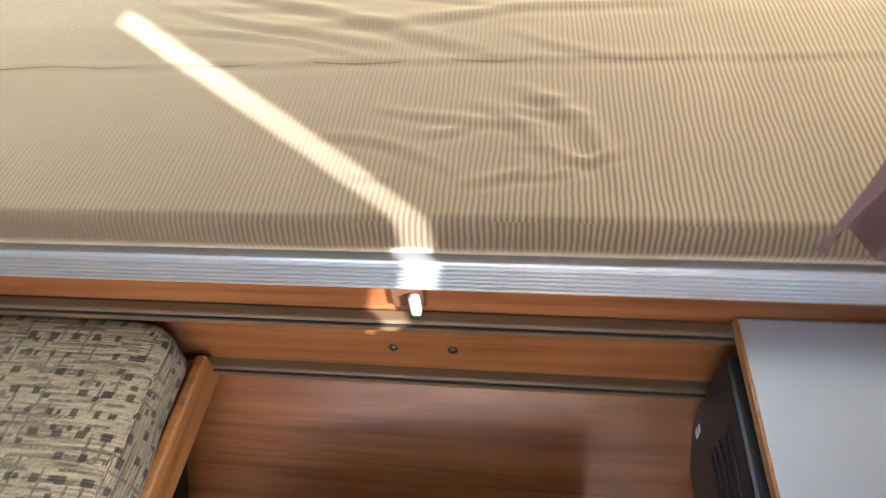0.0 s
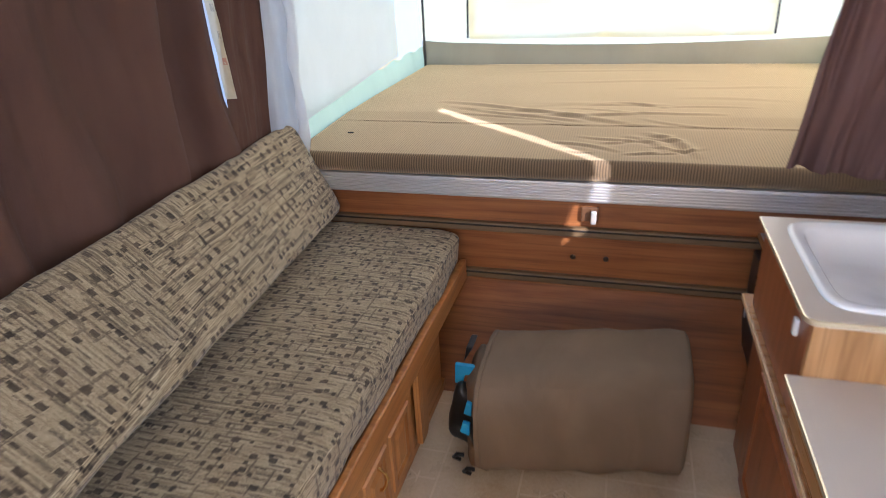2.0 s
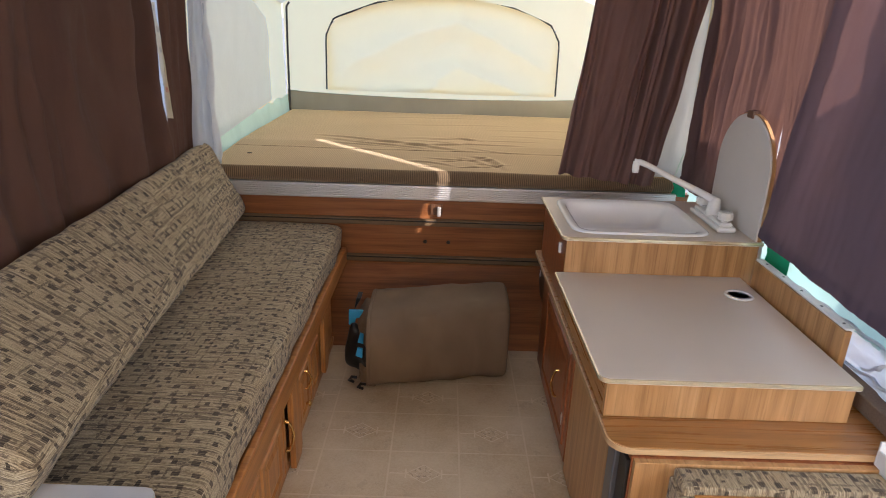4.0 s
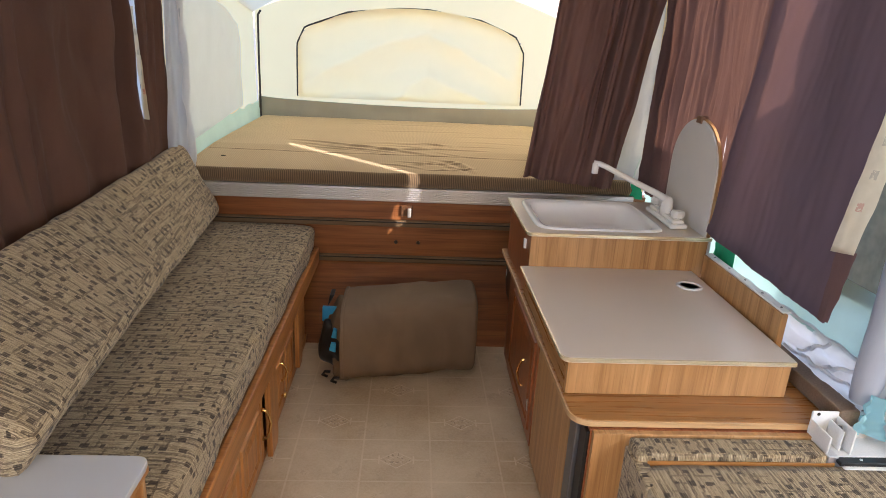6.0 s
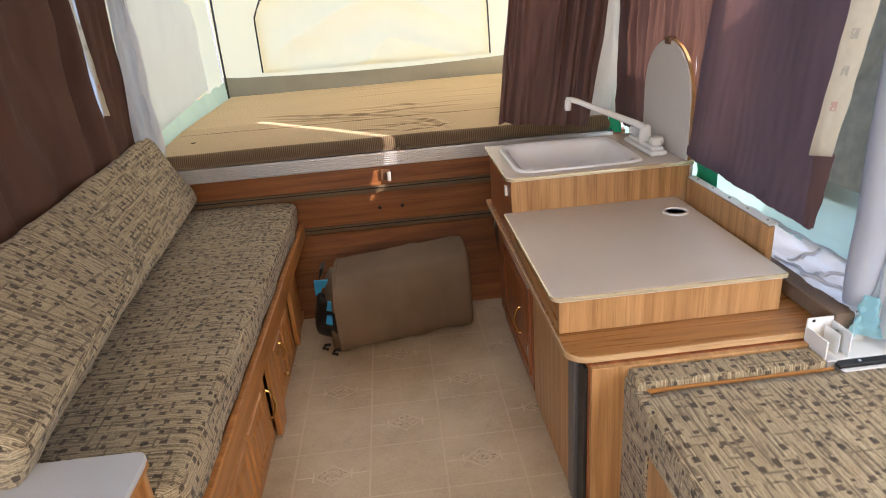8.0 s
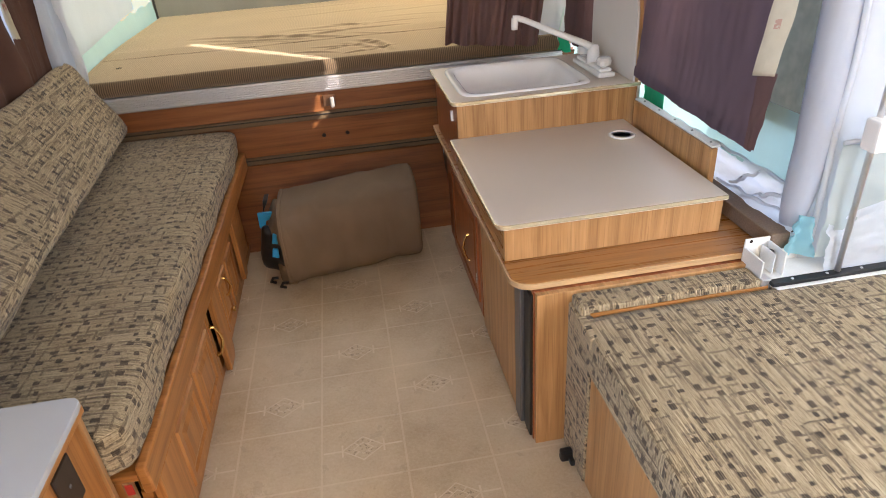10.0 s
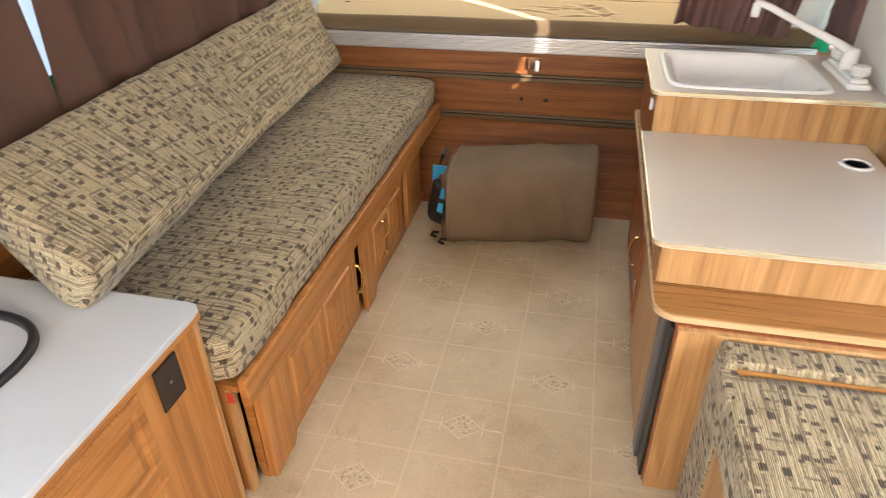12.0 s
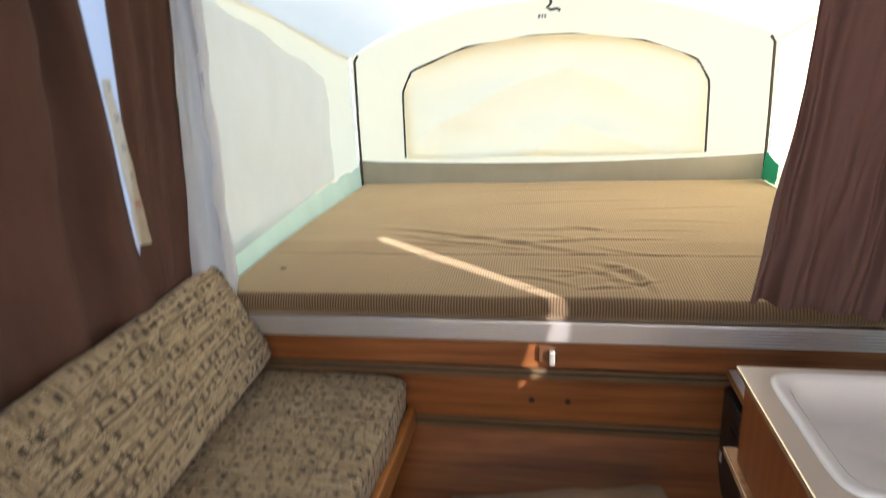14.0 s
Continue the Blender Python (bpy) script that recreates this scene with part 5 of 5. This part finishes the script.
# ---- curtains ----
def curtain(lo0, lo1, hi0, hi1, folds, depth, nu=90, nv=30, seed=0.0, hem=0.0, bend=None, band=0.0, calm=()):
    lo0, lo1, hi0, hi1 = map(Vector, (lo0, lo1, hi0, hi1))
    out = (lo1 - lo0).cross(hi0 - lo0).normalized()

    def place(u, v):
        p = (lo0 * (1 - u) + lo1 * u) * (1 - v) + (hi0 * (1 - u) + hi1 * u) * v
        ph = u * folds + 0.75 * noise.noise(Vector((u * folds * 0.5, v * 0.7, seed)))
        k = 0.55 + 0.9 * noise.noise(Vector((u * folds * 0.6, v * 0.8, seed + 5)))
        w = math.sin(2 * math.pi * ph)
        d = depth * (0.55 + 0.45 * v) * (math.copysign(abs(w) ** 0.7, w) * k + 0.45 * math.sin(2 * math.pi * (2.3 * ph + 0.3 * v)) * noise.noise(Vector((u * folds * 0.9, v * 1.5, seed + 3))))
        d += depth * 0.5 * noise.noise(Vector((u * 6, v * 5, seed + 9))) + 0.004 * noise.noise(Vector((u * 25, v * 22, seed))) + depth * 0.35 * (0.5 - abs(noise.noise(Vector((u * folds * 1.3 + v * 1.2, v * 2.2, seed + 13)))) * 2)
        if 0 in calm:
            d *= min(1, u * 10)
        if 1 in calm:
            d *= min(1, (1 - u) * 10)
        if bend:
            p = p + bend(u, v)
        if band:
            d += band
        return p + out * d + Vector((0, 0, hem * noise.noise(Vector((u * 5, seed, 0))) * (1 - v)))
    if band:
        return sheet(lambda u, v: place(u, v * 0.026), nu, 2, (lo1 - lo0).length * 1.4, 0.03)
    return sheet(place, nu, nv, (lo1 - lo0).length * 1.4, (hi0 - lo0).length)


def hang_curtain(label, material, *corners, face=1, **kw):
    """A curtain of a cloth and a stitched hem on the side that shows."""
    c = thing("curtain", corners[0], label, "curtain", "curtains along the tent walls")
    part("cloth", curtain(*corners, **kw), material, c, "", True, False)
    part("hem", curtain(*corners, band=0.003 * face, **kw), material, c, "stitched hem", True, False)
    return c


hang_curtain("plum-brown curtain hanging along the bench wall", CURTAIN_WARM, (-1.062, -2.75, 0.70), (-1.060, -1.425, 0.70), (-1.065, -2.75, 1.94), (-1.062, -1.515, 1.94), folds=5.0, depth=0.060, nu=150, nv=40, hem=0.02, calm=(1,))
hang_curtain("plum-brown curtain hanging along the bench wall", CURTAIN_WARM, (-1.062, -1.437, 0.70), (-1.055, -0.30, 0.78), (-1.064, -1.345, 1.94), (-1.06, -0.375, 1.94), folds=4.6, depth=0.062, nu=150, nv=40, hem=0.02, seed=21, calm=(0, 1),
             bend=lambda u, v: Vector((0, -0.008 * max(0, (u - 0.8) / 0.2) * math.sin(math.pi * min(1, v * 2.4)) + 0.07 * max(0, (u - 0.9) / 0.1) * max(0, 1 - v / 0.17), 0)))
solo("green_tape", quad((-1.080, -1.50, 0.70), (-1.080, -1.35, 0.70), (-1.080, -1.35, 0.865), (-1.080, -1.50, 0.865), 6, 6, lambda u, v: 0.003 * wrinkle(u * 5, v * 5)), GREEN, "bright green cloth tape behind the curtain slit", "tape", smooth=True, uv=False)
hang_curtain("narrow plum-brown curtain beside the bunk opening", CURTAIN_WARM, (-1.05, -0.33, 0.79), (-1.05, -0.10, 0.77), (-1.06, -0.235, 1.94), (-1.055, 0.085, 1.94), folds=2.4, depth=0.022, nu=60, seed=2, calm=(0,))
solo("curtain_lining", quad((-1.046, -0.325, 0.985), (-1.046, -0.268, 0.975), (-1.054, -0.300, 1.40), (-1.054, -0.332, 1.40), 6, 20, lambda u, v: 0.006 * wrinkle(u * 3, v * 5)), PRINTED, "cream printed lining showing through the curtain gap", "curtain lining", smooth=True, uv=False)


def sleeve_flap(u, v):
    lo, hi = lerp((-1.038, -0.13, 0.80), (-0.985, -0.03, 0.735), u), lerp((-1.038, 0.02, 1.95), (-1.02, 0.075, 1.95), u)
    p = lerp(lo, hi, v)
    return p + Vector((0.010, -0.008, 0)) * (math.sin(u * 7 + v * 2) + noise.noise(Vector((u * 5, v * 6, 2))))


flapthing = thing("corner_flap", (-1.0, -0.03, 0.74), "off-white canvas flap hanging at the bunk corner", "canvas flap")
part("cloth", sheet(sleeve_flap, 16, 40, 0.12, 1.2), FLAP, flapthing, "", True, False)
part("rolled_edge", tube([lerp((-0.978, -0.028, 0.735), (-1.015, 0.08, 1.95), k / 24) + Vector((0.006 * math.sin(k * 0.9), 0, 0)) for k in range(25)], [0.014, 0.021] + [0.019 + 0.003 * math.sin(k * 1.7) for k in range(23)], 10), CANVAS_WHITE, flapthing, "white rolled edge", True)

def right_flap(u, v):
    lo, hi = lerp((0.88, 0.045, 0.722), (1.085, 0.0, 0.722), u), lerp((0.97, 0.06, 1.95), (1.10, 0.01, 1.95), u)
    p = lerp(lo, hi, v)
    return p + Vector((0.004, -0.010, 0)) * (math.sin(u * 6 + v * 3) + noise.noise(Vector((u * 4, v * 7, 8))))


solo("corner_flap", sheet(right_flap, 16, 40, 0.2, 1.2), FLAP, "pale grey canvas flap behind the gathered curtain", "canvas flap", smooth=True, uv=False)

hang_curtain("gathered plum-brown curtain at the bunk opening", CURTAIN_THICK, (0.52, -0.05, 0.755), (0.93, -0.07, 0.715), (0.66, -0.05, 1.94), (1.13, -0.08, 1.94), folds=4.8, depth=0.062, nu=200, nv=44, seed=3)


# Edge bowed to trim an added, hidden slit for the sun streak.
hang_curtain("plum-brown window curtain lit from behind", CURTAIN, (1.076, -0.788, 0.70), (1.066, -0.03, 0.73), (1.076, -0.710, 1.94), (1.066, -0.15, 1.94), folds=7, depth=0.022, nu=190, nv=44, seed=7, face=-1,
             bend=lambda u, v: Vector((0, -0.027 * (1 - u) ** 8 * math.exp(-((v - 0.40) / 0.16) ** 2), 0)))
# Added piece of window curtain; its edge forms the other side of that slit.
hang_curtain("plum-brown curtain piece added beside a hidden sun slit", CURTAIN, (1.040, -0.985, 0.86), (1.042, -0.800, 0.86), (1.050, -1.06, 1.94), (1.042, -0.724, 1.94), folds=3, depth=0.006, nu=60, seed=15, face=-1,
             bend=lambda u, v: Vector((0, -0.05 * u * u * math.exp(-((v - 0.2) / 0.16) ** 2), 0)))
hang_curtain("plum-brown window curtain hanging loose over the counter", CURTAIN_COOL, (0.985, -1.57, 0.755), (0.985, -0.925, 0.780), (1.03, -1.66, 1.94), (1.02, -1.075, 1.94), folds=2.2, depth=0.014, nu=110, seed=11, face=-1)
solo("turned_edge", quad((0.972, -1.600, 0.770), (0.974, -1.560, 0.762), (0.976, -1.560, 0.945), (0.974, -1.630, 0.950), 8, 14, lambda u, v: 0.005 * wrinkle(u * 3, v * 4)), CURTAIN, "brown edge of the curtain turned outwards", "curtain edge", smooth=True, uv=False)
solo("turned_lining", quad((0.968, -1.628, 0.945), (0.968, -1.553, 0.930), (0.985, -1.600, 1.32), (0.985, -1.680, 1.32), 8, 24, lambda u, v: 0.004 * wrinkle(u * 3, v * 5)), PRINTED, "cream printed lining turned out at the curtain's edge", "curtain lining", smooth=True, uv=False)

solo("green_cloth", quad((1.042, -0.012, 0.66), (1.10, -0.03, 0.66), (1.095, -0.025, 0.748), (1.046, -0.012, 0.735), 8, 8, lambda u, v: 0.006 * wrinkle(u * 5, v * 5)), GREEN, "bright green cloth tucked behind the faucet", "cloth", smooth=True, uv=False)
solo("green_corner", quad((1.045, 1.45, 0.765), (1.045, 1.655, 0.765), (1.055, 1.655, 0.90), (1.055, 1.45, 0.86), 8, 6, lambda u, v: 0.006 * wrinkle(u * 4, v * 4)), GREEN, "bright green cloth at the bunk corner", "cloth", smooth=True, uv=False)
solo("paper_tag", prism([(-0.245, 0.792), (-0.165, 0.806), (-0.163, 0.822), (-0.243, 0.808)], -1.045, -1.040, "x"), PRINTED, "cream scrap of cloth tucked behind the back cushion", "scrap")
